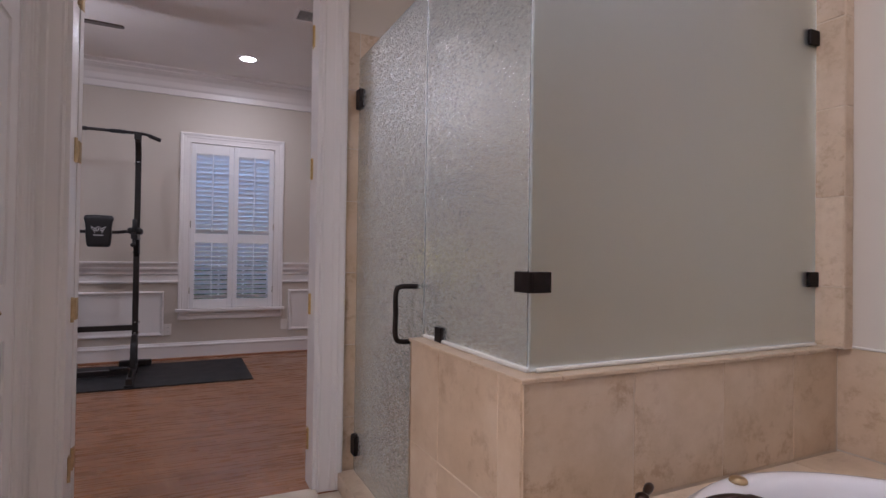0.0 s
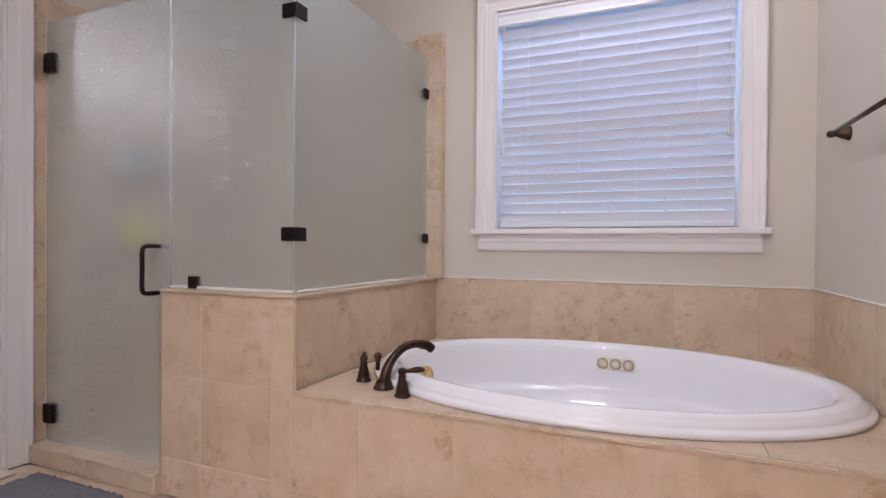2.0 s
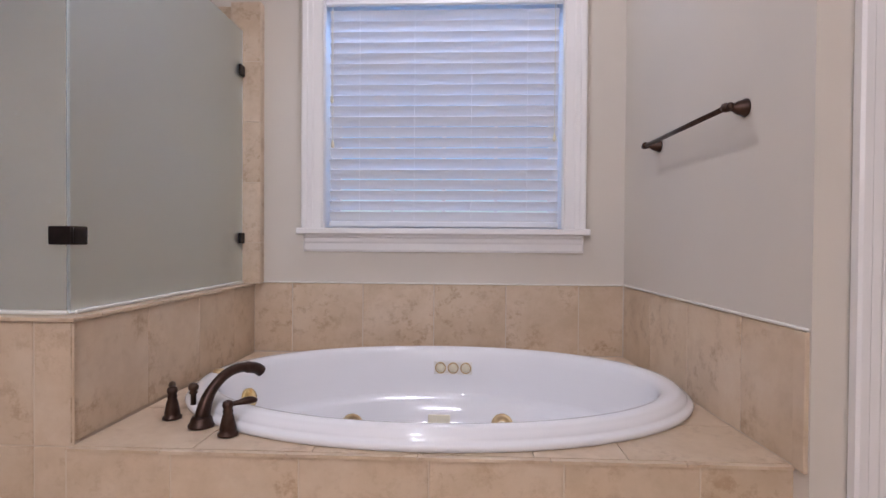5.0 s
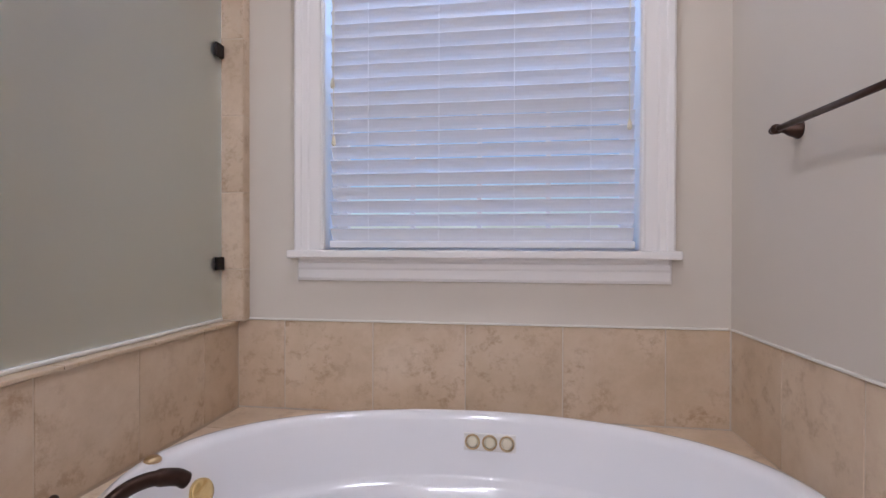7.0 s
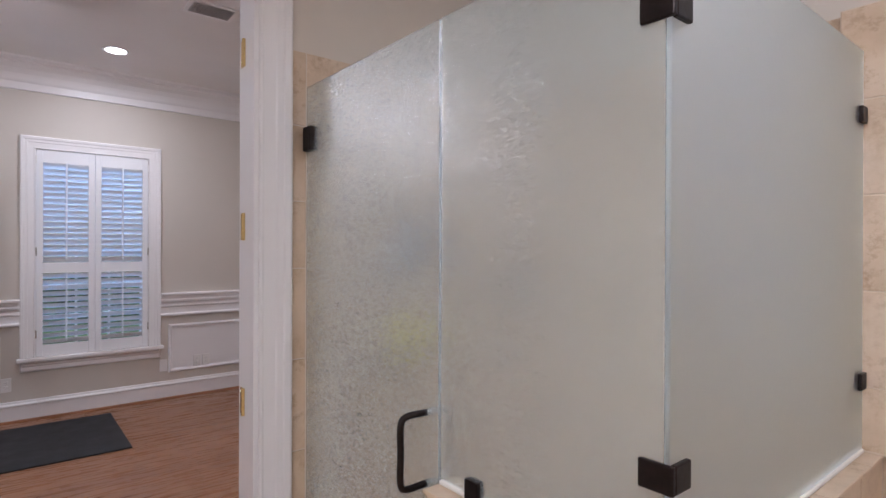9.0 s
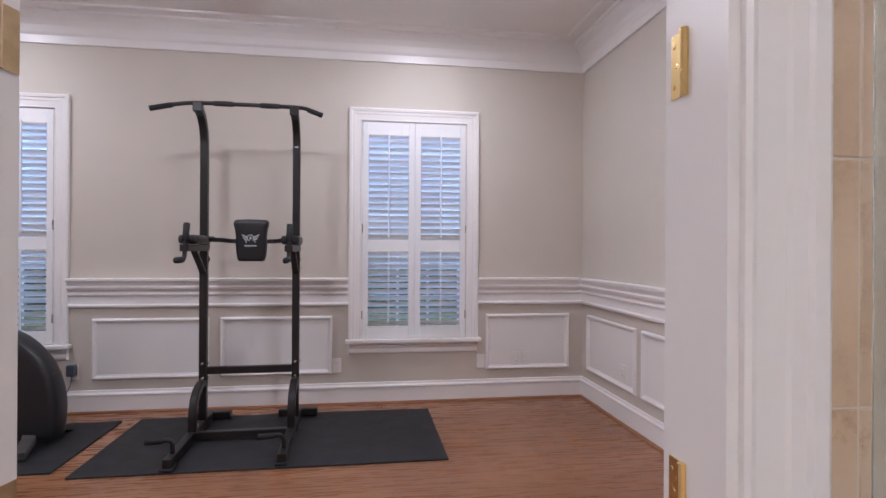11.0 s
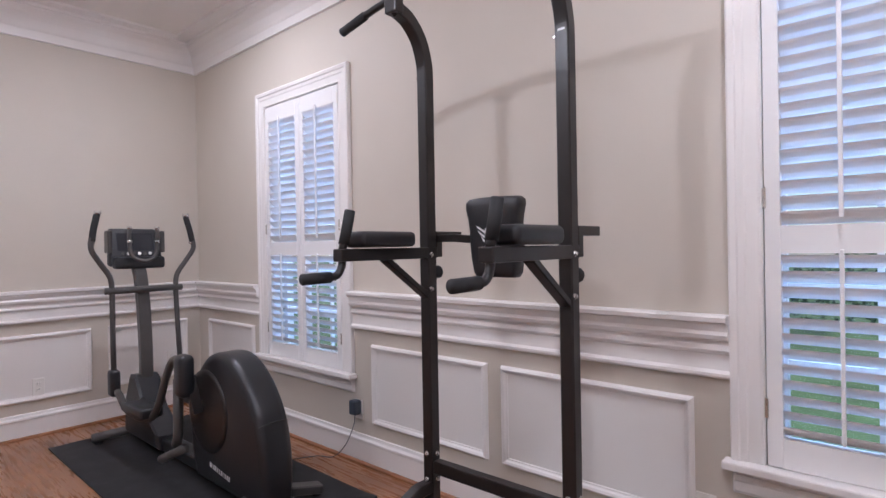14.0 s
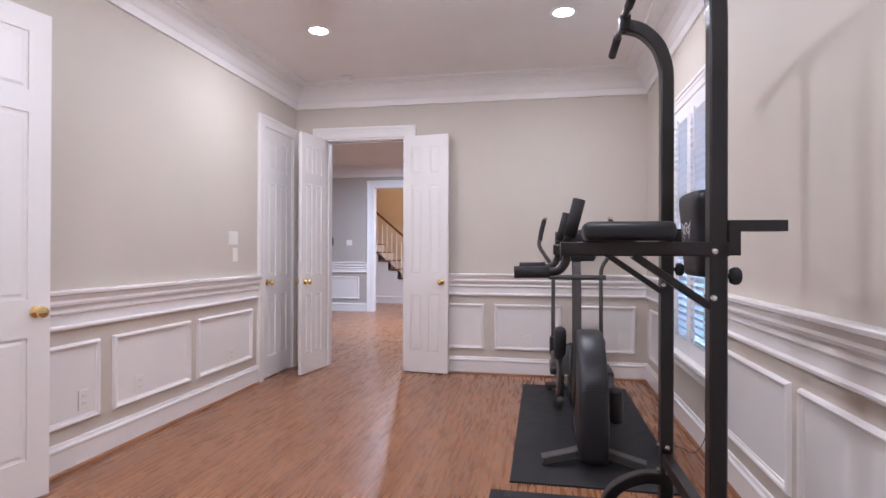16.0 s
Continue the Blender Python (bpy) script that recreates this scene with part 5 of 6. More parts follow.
lg.faces.new([lg.verts.new(p) for p in ((-0.006, 0, -0.002), (0.004, 0, 0.004), (0.008, 0, 0.020), (-0.004, 0, 0.022))])
for i in range(8):
    u = -0.040 + i * 0.0103
    lg.faces.new([lg.verts.new(p) for p in ((u, 0, -0.048), (u + 0.008, 0, -0.048), (u + 0.008, 0, -0.038), (u, 0, -0.038))])
lg.transform(pose(xm - 0.002, PY + 0.040 - 0.0425, 1.313, 3))
part("emblem", lg, PRINT, backpad, "white wing emblem and bars")

# ---- elliptical trainer ----
ell = empty("elliptical_trainer", "black and grey elliptical cross-trainer on a rubber mat", "elliptical trainer")
EY = 6.150
# flywheel housing: a tall rounded drum, swept from side outlines
side = [(-2.16, 0.06), (-2.21, 0.20), (-2.22, 0.36), (-2.19, 0.50), (-2.12, 0.63), (-2.01, 0.725), (-1.88, 0.755), (-1.76, 0.735), (-1.65, 0.67), (-1.56, 0.575), (-1.495, 0.46), (-1.462, 0.33), (-1.455, 0.20), (-1.47, 0.06)]
curve = smooth_path([(x, 0, z) for x, z in side], 4)
cx, cz = -1.87, 0.36
hb = bmesh.new()
loops = []
for f, y in ((0.88, -0.084), (0.95, -0.080), (0.985, -0.068), (1.0, -0.045), (1.0, 0.045), (0.985, 0.068), (0.95, 0.080), (0.88, 0.084)):
    loops.append([hb.verts.new((cx + (p.x - cx) * f, EY + y, max(0.05, cz + (p.z - cz) * f))) for p in curve])
k = len(curve)
for a, b in zip(loops, loops[1:]):
    for j in range(k):
        hb.faces.new((a[j], a[(j + 1) % k], b[(j + 1) % k], b[j]))
hb.faces.new(loops[0]), hb.faces.new(loops[-1])
housing = part("flywheel_housing", hb, SHROUD, ell, "glossy black flywheel housing", True)
seam = [(-1.500, EY - 0.074, 0.452), (-1.492, EY - 0.05, 0.462), (-1.488, EY, 0.466), (-1.492, EY + 0.05, 0.462), (-1.500, EY + 0.074, 0.452)]
part("seam", tube(seam, 0.003, 6), BLACKSTEEL, housing)
for s in (-1, 1):
    part("crank_disc", lathe([(0.215, 0), (0.215, 0.006), (0.19, 0.012), (0.08, 0.016), (0.05, 0.020), (0.02, 0.022)], 40, pose(-2.00, EY + s * 0.082, 0.44, 90 * (1 if s < 0 else -1))), BLACKSTEEL, ell, "black crank disc", True)
lt = bmesh.new()
for i, w in enumerate((0.018, 0.008, 0.014, 0.012, 0.010, 0.008, 0.012, 0.008, 0.012, 0.014, 0.012)):
    u = -1.99 + i * 0.020
    z = 0.155 - (u + 1.99) * 0.12
    lt.faces.new([lt.verts.new(p) for p in ((u + 0.004, EY - 0.0855, z), (u + 0.004 + w, EY - 0.0855, z - 0.002), (u + 0.008 + w, EY - 0.0855, z + 0.024), (u + 0.008, EY - 0.0855, z + 0.026))])
part("brand_bar", lt, PRINT, housing, "white brand lettering shapes")
for s in (-1, 1):
    leg = tube([(-1.62, EY + s * 0.05, 0.085), (-1.58, EY + s * 0.13, 0.075), (-1.55, EY + s * 0.285, MT + 0.030)], 1, 8, None, (0.07, 0.045))
    part("rear_leg", leg, GREYSTEEL, ell, "dark grey rear stabilizer leg")
    part("rear_foot", lathe([(0.022, 0), (0.024, 0.012), (0.012, 0.016)], 14, Matrix.Translation((-1.55, EY + s * 0.265, MT - 0.001))), RUBBERMAT, ell)
part("front_stabilizer", tube([(-3.30, EY - 0.26, 0.055), (-3.27, EY, 0.065), (-3.30, EY + 0.26, 0.055)], 0.030, 12), GREYSTEEL, ell, "dark grey front stabilizer", True)
for s in (-1, 1):
    part("front_foot", lathe([(0.025, 0), (0.025, 0.018), (0.012, 0.02)], 14, Matrix.Translation((-3.30, EY + s * 0.22, MT - 0.001))), RUBBERMAT, ell)
part("floor_beam", box(-3.28, -2.10, EY - 0.045, EY + 0.045, 0.050, 0.125, 0.012), SHROUD, ell)
mh = bmesh.new()
boot = [(-3.28, 0.06), (-3.25, 0.30), (-3.17, 0.46), (-3.06, 0.47), (-2.93, 0.28), (-2.72, 0.14), (-2.70, 0.06)]
lo = []
for f, y in ((0.9, -0.075), (1.0, -0.06), (1.0, 0.06), (0.9, 0.075)):
    lo.append([mh.verts.new((-3.0 + (x + 3.0) * f, EY + y, max(0.05, 0.25 + (z - 0.25) * f))) for x, z in boot])
for a, b in zip(lo, lo[1:]):
    for j in range(len(boot)):
        mh.faces.new((a[j], a[(j + 1) % len(boot)], b[(j + 1) % len(boot)], b[j]))
mh.faces.new(lo[0]), mh.faces.new(lo[-1])
part("front_shroud", mh, SHROUD, ell)
part("column", tube(smooth_path([(-3.08, EY, 0.30), (-3.07, EY, 0.55), (-3.09, EY, 0.85), (-3.13, EY, 1.08), (-3.17, EY, 1.17)], 4), 1, 8, None, (0.075, 0.055)), GREYSTEEL, ell, "dark grey column")
# console
con = empty("console", "", "")
con.parent = ell
for key in list(con.keys()):
    del con[key]
con.matrix_local = pose(-3.20, EY, 1.30)
shell_b = box(-0.045, 0.030, -0.170, 0.170, -0.120, 0.135, 0.020, None, 3)
for v in shell_b.verts:
    v.co.x -= (v.co.z + 0.12) * 0.32
    if v.co.z > 0:
        v.co.y *= 0.86
part("housing", shell_b, SHROUD, con, "black console housing", True)
scr = box(0.028, 0.031, -0.115, 0.115, -0.015, 0.105, 0.002, None, 1)
for v in scr.verts:
    v.co.x -= (v.co.z + 0.12) * 0.32
part("screen", scr, paint("dark display glass", (0.02, 0.022, 0.028), 0.12, 0.0), con, "dark display")
for i in range(6):
    part("key", lathe([(0.011, 0), (0.011, 0.004), (0.006, 0.005)], 10, pose(0.031 - 0.09 * 0.32, -0.085 + i * 0.034, -0.035, 0, 72)), PLASTIC if i % 2 else GREYSTEEL, con)
for s in (-1, 1):
    part("wing", box(-0.06, 0.02, min(s * 0.15, s * 0.178), max(s * 0.15, s * 0.178), -0.03, 0.12, 0.008), GREYSTEEL, con, "silver grey console wing")
part("tray", box(0.0, 0.085, -0.155, 0.155, -0.135, -0.055, 0.018, None, 3), SHROUD, con, "black bottle tray", True)
bull = smooth_path([(-3.07, EY - 0.085, 1.44), (-3.075, EY - 0.085, 1.33), (-3.065, EY - 0.07, 1.25), (-3.05, EY, 1.215), (-3.065, EY + 0.07, 1.25), (-3.075, EY + 0.085, 1.33), (-3.07, EY + 0.085, 1.44)], 5)
part("fixed_handle", tube(bull, 0.0125, 12), GREYSTEEL, ell, "grey fixed handlebar", True)
for s in (-1, 1):
    for z in (1.435, 1.345):
        part("sensor_band", tube([(-3.070, EY + s * 0.085, z - 0.008), (-3.070, EY + s * 0.085, z + 0.008)], 0.0155, 12), STEEL, ell, "bright sensor band", True)
part("pivot_tube", tube([(-3.06, EY - 0.235, 1.030), (-3.06, EY + 0.235, 1.030)], 0.022, 14), GREYSTEEL, ell, "dark grey pivot tube", True)
for s in (-1, 1):
    y = EY + s * 0.195
    lean = 0.03 * s
    low = [(-3.03 + lean, y, 0.44), (-3.05 + lean * 0.5, y, 0.75), (-3.06, y, 1.03)]
    top = smooth_path([(-3.06, y, 1.03), (-3.06, y + s * 0.012, 1.12), (-3.05, y + s * 0.075, 1.22), (-3.04, y + s * 0.118, 1.30), (-3.05, y + s * 0.105, 1.40), (-3.06, y + s * 0.075, 1.53)], 5)
    arm_ob = part("moving_handle", tube(low + top[1:], 0.0165, 12), GREYSTEEL, ell, "grey swinging handlebar", True)
    part("grip", tube(smooth_path([(-3.045, y + s * 0.112, 1.345), (-3.052, y + s * 0.100, 1.42), (-3.06, y + s * 0.077, 1.515)], 3), 0.0195, 12), FOAM, arm_ob, "black foam grip", True)
    for z, o in ((1.335, 0.113), (1.525, 0.075)):
        part("band", tube([(-3.055, y + s * o, z - 0.010), (-3.055, y + s * o, z + 0.010)], 0.0205, 12), STEEL, arm_ob, "bright metal band", True)
    part("joint_cover", box(-3.075 + lean, -2.985 + lean, y - 0.030, y + 0.030, 0.36, 0.53, 0.022, None, 3), SHROUD, ell, "black joint cover", True)
    # pedal link back to the crank
    yk = EY + s * 0.165
    if s < 0:
        link = smooth_path([(-3.00, y, 0.40), (-2.80, y, 0.31), (-2.58, yk, 0.305), (-2.44, yk, 0.40), (-2.32, yk, 0.58), (-2.22, yk, 0.69), (-2.09, yk, 0.71)], 5)
        knee, ped = (-2.07, 0.655), (-2.68, 0.335)
    else:
        link = smooth_path([(-2.98, y, 0.40), (-2.78, y, 0.33), (-2.50, yk, 0.29), (-2.25, yk, 0.30), (-2.05, yk, 0.28), (-1.86, yk, 0.30)], 5)
        knee, ped = (-1.84, 0.32), (-2.62, 0.325)
    part("pedal_link", tube(link, 0.021, 12), GREYSTEEL, ell, "dark grey pedal link", True)
    part("link_cover", box(knee[0] - 0.055, knee[0] + 0.050, yk - 0.045, yk + 0.035, knee[1] - 0.135, knee[1] + 0.085, 0.028, None, 3), SHROUD, ell, "black rounded link cover", True)
    pd = box(ped[0] - 0.17, ped[0] + 0.16, yk - 0.065, yk + 0.065, ped[1] - 0.02, ped[1] + 0.045, 0.018, None, 2)
    for v in pd.verts:
        if v.co.z > ped[1] + 0.02 and abs(v.co.y - yk) < 0.05 and v.co.x < ped[0] + 0.14:
            v.co.z -= 0.015
    part("pedal", pd, SHROUD, ell, "black foot pedal", True)
    part("crank_arm", tube([(-2.0, EY + s * 0.135, 0.44), ((knee[0] - 2.0) / 2, EY + s * 0.14, (knee[1] + 0.44) / 2), (knee[0], EY + s * 0.14, knee[1] - 0.03)], 1, 8, None, (0.05, 0.022)), BLACKSTEEL, ell)
part("lower_strut", tube([(-2.16, EY - 0.165, 0.60), (-2.17, EY - 0.165, 0.30), (-2.20, EY - 0.165, 0.24)], 0.026, 12), GREYSTEEL, ell, "", True)
part("roller_arm", tube([(-2.10, EY - 0.165, 0.245), (-2.40, EY - 0.165, 0.115)], 0.024, 12), GREYSTEEL, ell, "", True)

# ---- outlets, switches, plug ----


def wall_plate(name, side, at, u, z, w, h, label, category, kind_of):
    root = empty(name, label, category)
    m = face(side, at)
    b = box(u - w / 2, u + w / 2, z - h / 2, z + h / 2, -0.001, 0.006, 0.002)
    b.transform(m)
    part("plate", b, PLASTIC, root)
    n = max(1, round(w / 0.07))
    for i in range(n):
        c = u + (i - (n - 1) / 2) * w / n
        if kind_of == "outlet":
            for dz in (-0.020, 0.020):
                fb_ = box(c - 0.014, c + 0.014, z + dz - 0.013, z + dz + 0.013, 0.005, 0.0085, 0.003)
                fb_.transform(m)
                f_ = part("socket", fb_, PLASTIC, root)
                for dx in (-0.006, 0.006):
                    sb = box(c + dx - 0.001, c + dx + 0.001, z + dz - 0.002, z + dz + 0.007, 0.0085, 0.0092)
                    sb.transform(m)
                    part("slot", sb, SLATE, f_)
        elif kind_of == "switch":
            tb = box(c - 0.016, c + 0.016, z - 0.032, z + 0.032, 0.005, 0.010, 0.002)
            tb.transform(m)
            part("rocker", tb, PLASTIC, root)
    return root


P = 0.0035
wall_plate("outlet", "-y", GY1, 0.207, 0.315, 0.070, 0.115, "white duplex outlet under the window", "outlet", "outlet")
wall_plate("blank_plate", "-y", GY1, 1.387, 0.325, 0.070, 0.115, "blank white wall plate", "wall plate", "blank")
wall_plate("outlet", "-y", GY1 - P, 1.690, 0.337, 0.066, 0.112, "white duplex outlet in a wainscot panel", "outlet", "outlet")
wall_plate("outlet", "-y", GY1 - P, 1.775, 0.337, 0.066, 0.112, "white data outlet in a wainscot panel", "outlet", "outlet")
wall_plate("outlet", "-y", GY1, -1.735, 0.315, 0.070, 0.115, "white duplex outlet with a black plug", "outlet", "outlet")
wall_plate("light_switch", "+y", GY0, -2.635, 1.355, 0.145, 0.115, "white double rocker light switch", "light switch", "switch")
wall_plate("light_switch", "+y", GY0, -2.670, 1.210, 0.070, 0.120, "white fan control beneath the light switch", "light switch", "switch")
for u, z in ((-1.08, 0.375), (-1.53, 0.36), (-2.60, 0.35)):
    wall_plate("outlet", "+y", GY0 + P, u, z, 0.070, 0.115, "white duplex outlet in a wainscot panel", "outlet", "outlet")
wall_plate("outlet", "+x", GX0 + P, 5.72, 0.345, 0.070, 0.115, "white outlet in a wainscot panel", "outlet", "outlet")
wall_plate("outlet", "+x", GX0 + P, 6.62, 0.40, 0.070, 0.115, "white outlet in a wainscot panel", "outlet", "outlet")
wall_plate("outlet", "-x", GX1 - P, 6.10, 0.37, 0.070, 0.115, "white outlet in a wainscot panel", "outlet", "outlet")
wall_plate("light_switch", "+x", HX, 1.92, 1.42, 0.12, 0.115, "white light switch on the hall wall", "light switch", "switch")
panel = empty("alarm_keypad", "dark alarm keypad with a green light on the hall wall", "keypad")
part("body", box(HX, HX + 0.03, 1.37, 1.58, 1.36, 1.52, 0.006), SLATE, panel)
part("light", box(HX + 0.03, HX + 0.034, 1.41, 1.53, 1.335, 1.362), DISPLAY, panel, "green indicator light")
plug = empty("power_adapter", "black power adapter and thin cord in the wall outlet", "power adapter")
part("body", box(-1.765, -1.705, GY1 - 0.060, GY1 - 0.006, 0.290, 0.375, 0.010, None, 3), SLATE, plug)
part("cord", tube(smooth_path([(-1.735, GY1 - 0.035, 0.29), (-1.74, GY1 - 0.045, 0.22), (-1.80, GY1 - 0.06, 0.10), (-1.88, GY1 - 0.09, 0.02), (-1.98, GY1 - 0.13, 0.012), (-2.04, GY1 - 0.20, 0.006), (-2.05, GY1 - 0.26, 0.013)], 6), 0.0028, 6), SLATE, plug, "thin black cord", True)

# ---- vanity light in the bathroom ----
vl = empty("vanity_light", "bronze vanity light bar with four lit glass globes", "vanity light")
part("back_plate", box(-2.600, -2.580, 0.30, 1.20, 2.10, 2.20, 0.006), BRONZE, vl)
for y in (0.42, 0.64, 0.86, 1.08):
    part("arm", tube([(-2.58, y, 2.15), (-2.50, y, 2.15)], 0.010, 10), BRONZE, vl, "", True)
    part("globe", lathe([(0.02, 0.055), (0.045, 0.035), (0.058, 0.0), (0.045, -0.035), (0.02, -0.052)], 24, Matrix.Translation((-2.47, y, 2.15))), BULB, vl, "glowing glass globe", True)

# ---- staircase beyond the hall ----
stair = empty("staircase", "white staircase with dark wooden treads and stained handrail", "staircase", kind="structure")
SX0, SX1 = -12.18, -10.9
RISE, RUN, Y0 = 0.205, 0.24, 3.22
for i in range(12):
    z = RISE * (i + 1)
    yn = Y0 - RUN * i
    part("riser", box(SX0, SX1 - 0.02, yn - 0.03, yn - 0.015, z - RISE, z - 0.03), TRIM, stair)
    part("tread", box(SX0, SX1 + 0.03, yn - RUN - 0.02, yn, z - 0.03, z, 0.008), RAILWOOD, stair, "dark stained tread")
    for k in (0.06, 0.18):
        part("baluster", lathe([(0.014, 0), (0.014, 0.2), (0.009, 0.24), (0.013, 0.45), (0.010, 0.86)], 8, Matrix.Translation((SX1 - 0.03, yn - k, z))), TRIM, stair)
sb = bmesh.new()
tri = [(Y0 - 0.02, 0.0), (Y0 - 0.02, 0.17)]
for i in range(12):
    tri += [(Y0 - 0.02 - RUN * i, RISE * (i + 1) - 0.031), (Y0 - 0.02 - RUN * (i + 1), RISE * (i + 1) - 0.031)]
tri += [(Y0 - 0.02 - RUN * 12, 0.0)]
tri = [tri[0]] + tri[2:]
a = [sb.verts.new((SX1 - 0.02, y, z)) for y, z in tri]
b = [sb.verts.new((SX1 - 0.06, y, z)) for y, z in tri]
sb.faces.new(a), sb.faces.new(b[::-1])
for j in range(len(tri)):
    sb.faces.new((a[j], a[(j + 1) % len(tri)], b[(j + 1) % len(tri)], b[j]))
bmesh.ops.triangulate(sb, faces=sb.faces)
part("stringer", sb, TRIM, stair)
part("handrail", tube([(SX1 - 0.03, Y0 - 0.02, RISE + 0.90), (SX1 - 0.03, Y0 - RUN * 12, RISE * 13 + 0.86)], 1, 8, None, (0.06, 0.05)), RAILWOOD, stair, "stained wooden handrail")
nb = box(SX1 - 0.085, SX1 + 0.025, Y0 - 0.05, Y0 + 0.06, 0, 1.12, 0.006)
box(SX1 - 0.10, SX1 + 0.04, Y0 - 0.065, Y0 + 0.075, 1.12, 1.16, 0.008, nb)
part("newel_post", nb, TRIM, stair)
trim_run("baseboard_stair", BASE, 0.0, [(SX1 - 0.02, Y0 - 0.05), (SX1 - 0.02, 0.4)], label="white baseboard below the stairs")

# ---- outside the windows ----
tagged(part("ground", box(-60, 60, -60, 60, -0.75, -0.45), LAWN), "lawn around the house", "lawn", kind="structure")
hedge = tagged(part("hedge", bmesh.new(), LEAF), "dense green hedge outside the windows", "hedge", kind="stuff")
hv, hf = [], []
hr = random.Random(3)
for axis in (0, 1):
    for i in range(5000):
        u, w, h = hr.uniform(-8, 8), hr.gauss(0, 0.5), hr.uniform(0, 1) ** 0.7
        h = h * (0.95 + 0.35 * noise.noise(Vector((u * 0.7, axis, 0))))
        p = Vector((u - 0.8, 17.5 + w, -0.45 + h * 1.4)) if axis == 0 else Vector((5.6 + w * 0.6, u * 0.6 + 0.5, -0.45 + h * 1.5))
        s = hr.uniform(0.05, 0.10)
        d1 = Vector((hr.uniform(-1, 1), hr.uniform(-1, 1), hr.uniform(-1, 1))).normalized() * s
        d2 = d1.orthogonal().normalized() * s * 0.6
        k = len(hv)
        hv += [p - d1, p + d2, p + d1, p - d2]
        hf.append((k, k + 1, k + 2, k + 3))
hm = bpy.data.meshes.new("hedge_leaves")
hm.from_pydata([tuple(v) for v in hv], [], hf)
hm.materials.append(LEAF)
hedge.data = hm

# the wall at the foot of the tub runs a little askew, and the towel bar with it
SKEW = Matrix.Translation((BX1, -0.26, 0)) @ pose(0, 0, 0, 0, 0, 2.7) @ Matrix.Translation((-BX1, 0.26, 0))
bpy.data.objects["wall_alcove_south"].matrix_world = SKEW
bar.matrix_world = SKEW
caulk_south.matrix_world = SKEW

# ---- floors, tiles: the many small pieces ----
floor = tagged(part("floor", box(-12.4, GX1, -1.3, GY1, -0.12, -0.010), SHOE), "red oak strip floor of gym and hall", "floor", kind="structure")
BOARD_W = 0.0575
BOARDS = {}


def board_mesh(length):
    if length not in BOARDS:
        bm = bmesh.new()
        w = BOARD_W - 0.0003
        outs = [(0, 0, -0.012), (0, 0, 0.0)]
        rings = []
        for ox, oy, z in outs:
            rings.append([bm.verts.new(p) for p in ((ox, oy, z), (length - 0.0005 - ox, oy, z), (length - 0.0005 - ox, w - oy, z), (ox, w - oy, z))])
        for a, b in zip(rings, rings[1:]):
            for j in range(4):
                bm.faces.new((a[j], a[(j + 1) % 4], b[(j + 1) % 4], b[j]))
        bm.faces.new(rings[-1])
        me = bpy.data.meshes.new("floorboard")
        bm.to_mesh(me)
        bm.free()
        me.materials.append(OAK)
        BOARDS[length] = me
    return BOARDS[length]


rng = random.Random(7)
spare = ([], [])


def spare_board(x, y, length, w=BOARD_W):
    v, f = spare
    i = len(v)
    v.extend([(x, y, 0), (x + length - 0.0003, y, 0), (x + length - 0.0003, y + w - 0.0003, 0), (x, y + w - 0.0003, 0)])
    v.extend([(a, b, -0.012) for a, b, _ in v[i:i + 4]])
    f.extend([(i, i + 1, i + 2, i + 3), (i, i + 4, i + 5, i + 1), (i + 1, i + 5, i + 6, i + 2), (i + 2, i + 6, i + 7, i + 3), (i + 3, i + 7, i + 4, i)])


count = 0
y = GY1
while y > 3.12:
    y -= BOARD_W
    x = GX0
    while x < GX1:
        length = rng.choice((0.7, 0.95, 1.2, 1.45, 1.7))
        if x == GX0:
            length = rng.uniform(0.3, 1.5)
            spare_board(x, y, length)
        elif x + length > GX1:
            spare_board(x, y, GX1 - x)
        elif y > 3.3 and count < 300 and x > -3.0:
            ob = new("floorboard", board_mesh(length))
            ob.location = (x, y, 0)
            ob.parent = floor
            count += 1
        else:
            spare_board(x, y, length)
        x += length
y = 0.2
while y < 6.86:
    x = -12.3 - rng.random() * 0.8
    while x < GX0:
        length = rng.choice((0.7, 0.95, 1.2, 1.45, 1.7))
        length = min(length, GX0 - x)
        spare_board(x, y, length)
        x += length
    y += BOARD_W
me = bpy.data.meshes.new("more_floorboards")
me.from_pydata(spare[0], [], spare[1])
me.materials.append(OAK)
more = tagged(new("more_floorboards", me), "further red oak floorboards", kind="stuff")
more.parent = floor

TILES = {}


def tile(parent, m, w, h, t=0.002, name="tile"):
    """A tile w by h, its face t proud; m carries (u, v, out)."""
    key = (round(w, 3), round(h, 3))
    if key not in TILES:
        bm = bmesh.new()
        e = 0.002
        rings = []
        for o, z in ((0.0015, 0.0), (0.0015, t - e), (0.0015 + e, t)):
            rings.append([bm.verts.new(p) for p in ((o, o, z), (w - o, o, z), (w - o, h - o, z), (o, h - o, z))])
        for a, b in zip(rings, rings[1:]):
            for j in range(4):
                bm.faces.new((a[j], a[(j + 1) % 4], b[(j + 1) % 4], b[j]))
        bm.faces.new(rings[-1])
        me = bpy.data.meshes.new("tile")
        bmesh.ops.recalc_face_normals(bm, faces=bm.faces)
        bm.to_mesh(me)
        bm.free()
        me.materials.append(TILE)
        TILES[key] = me
    ob = new(name, TILES[key])
    ob.parent = parent
    ob.matrix_local = m
    return ob


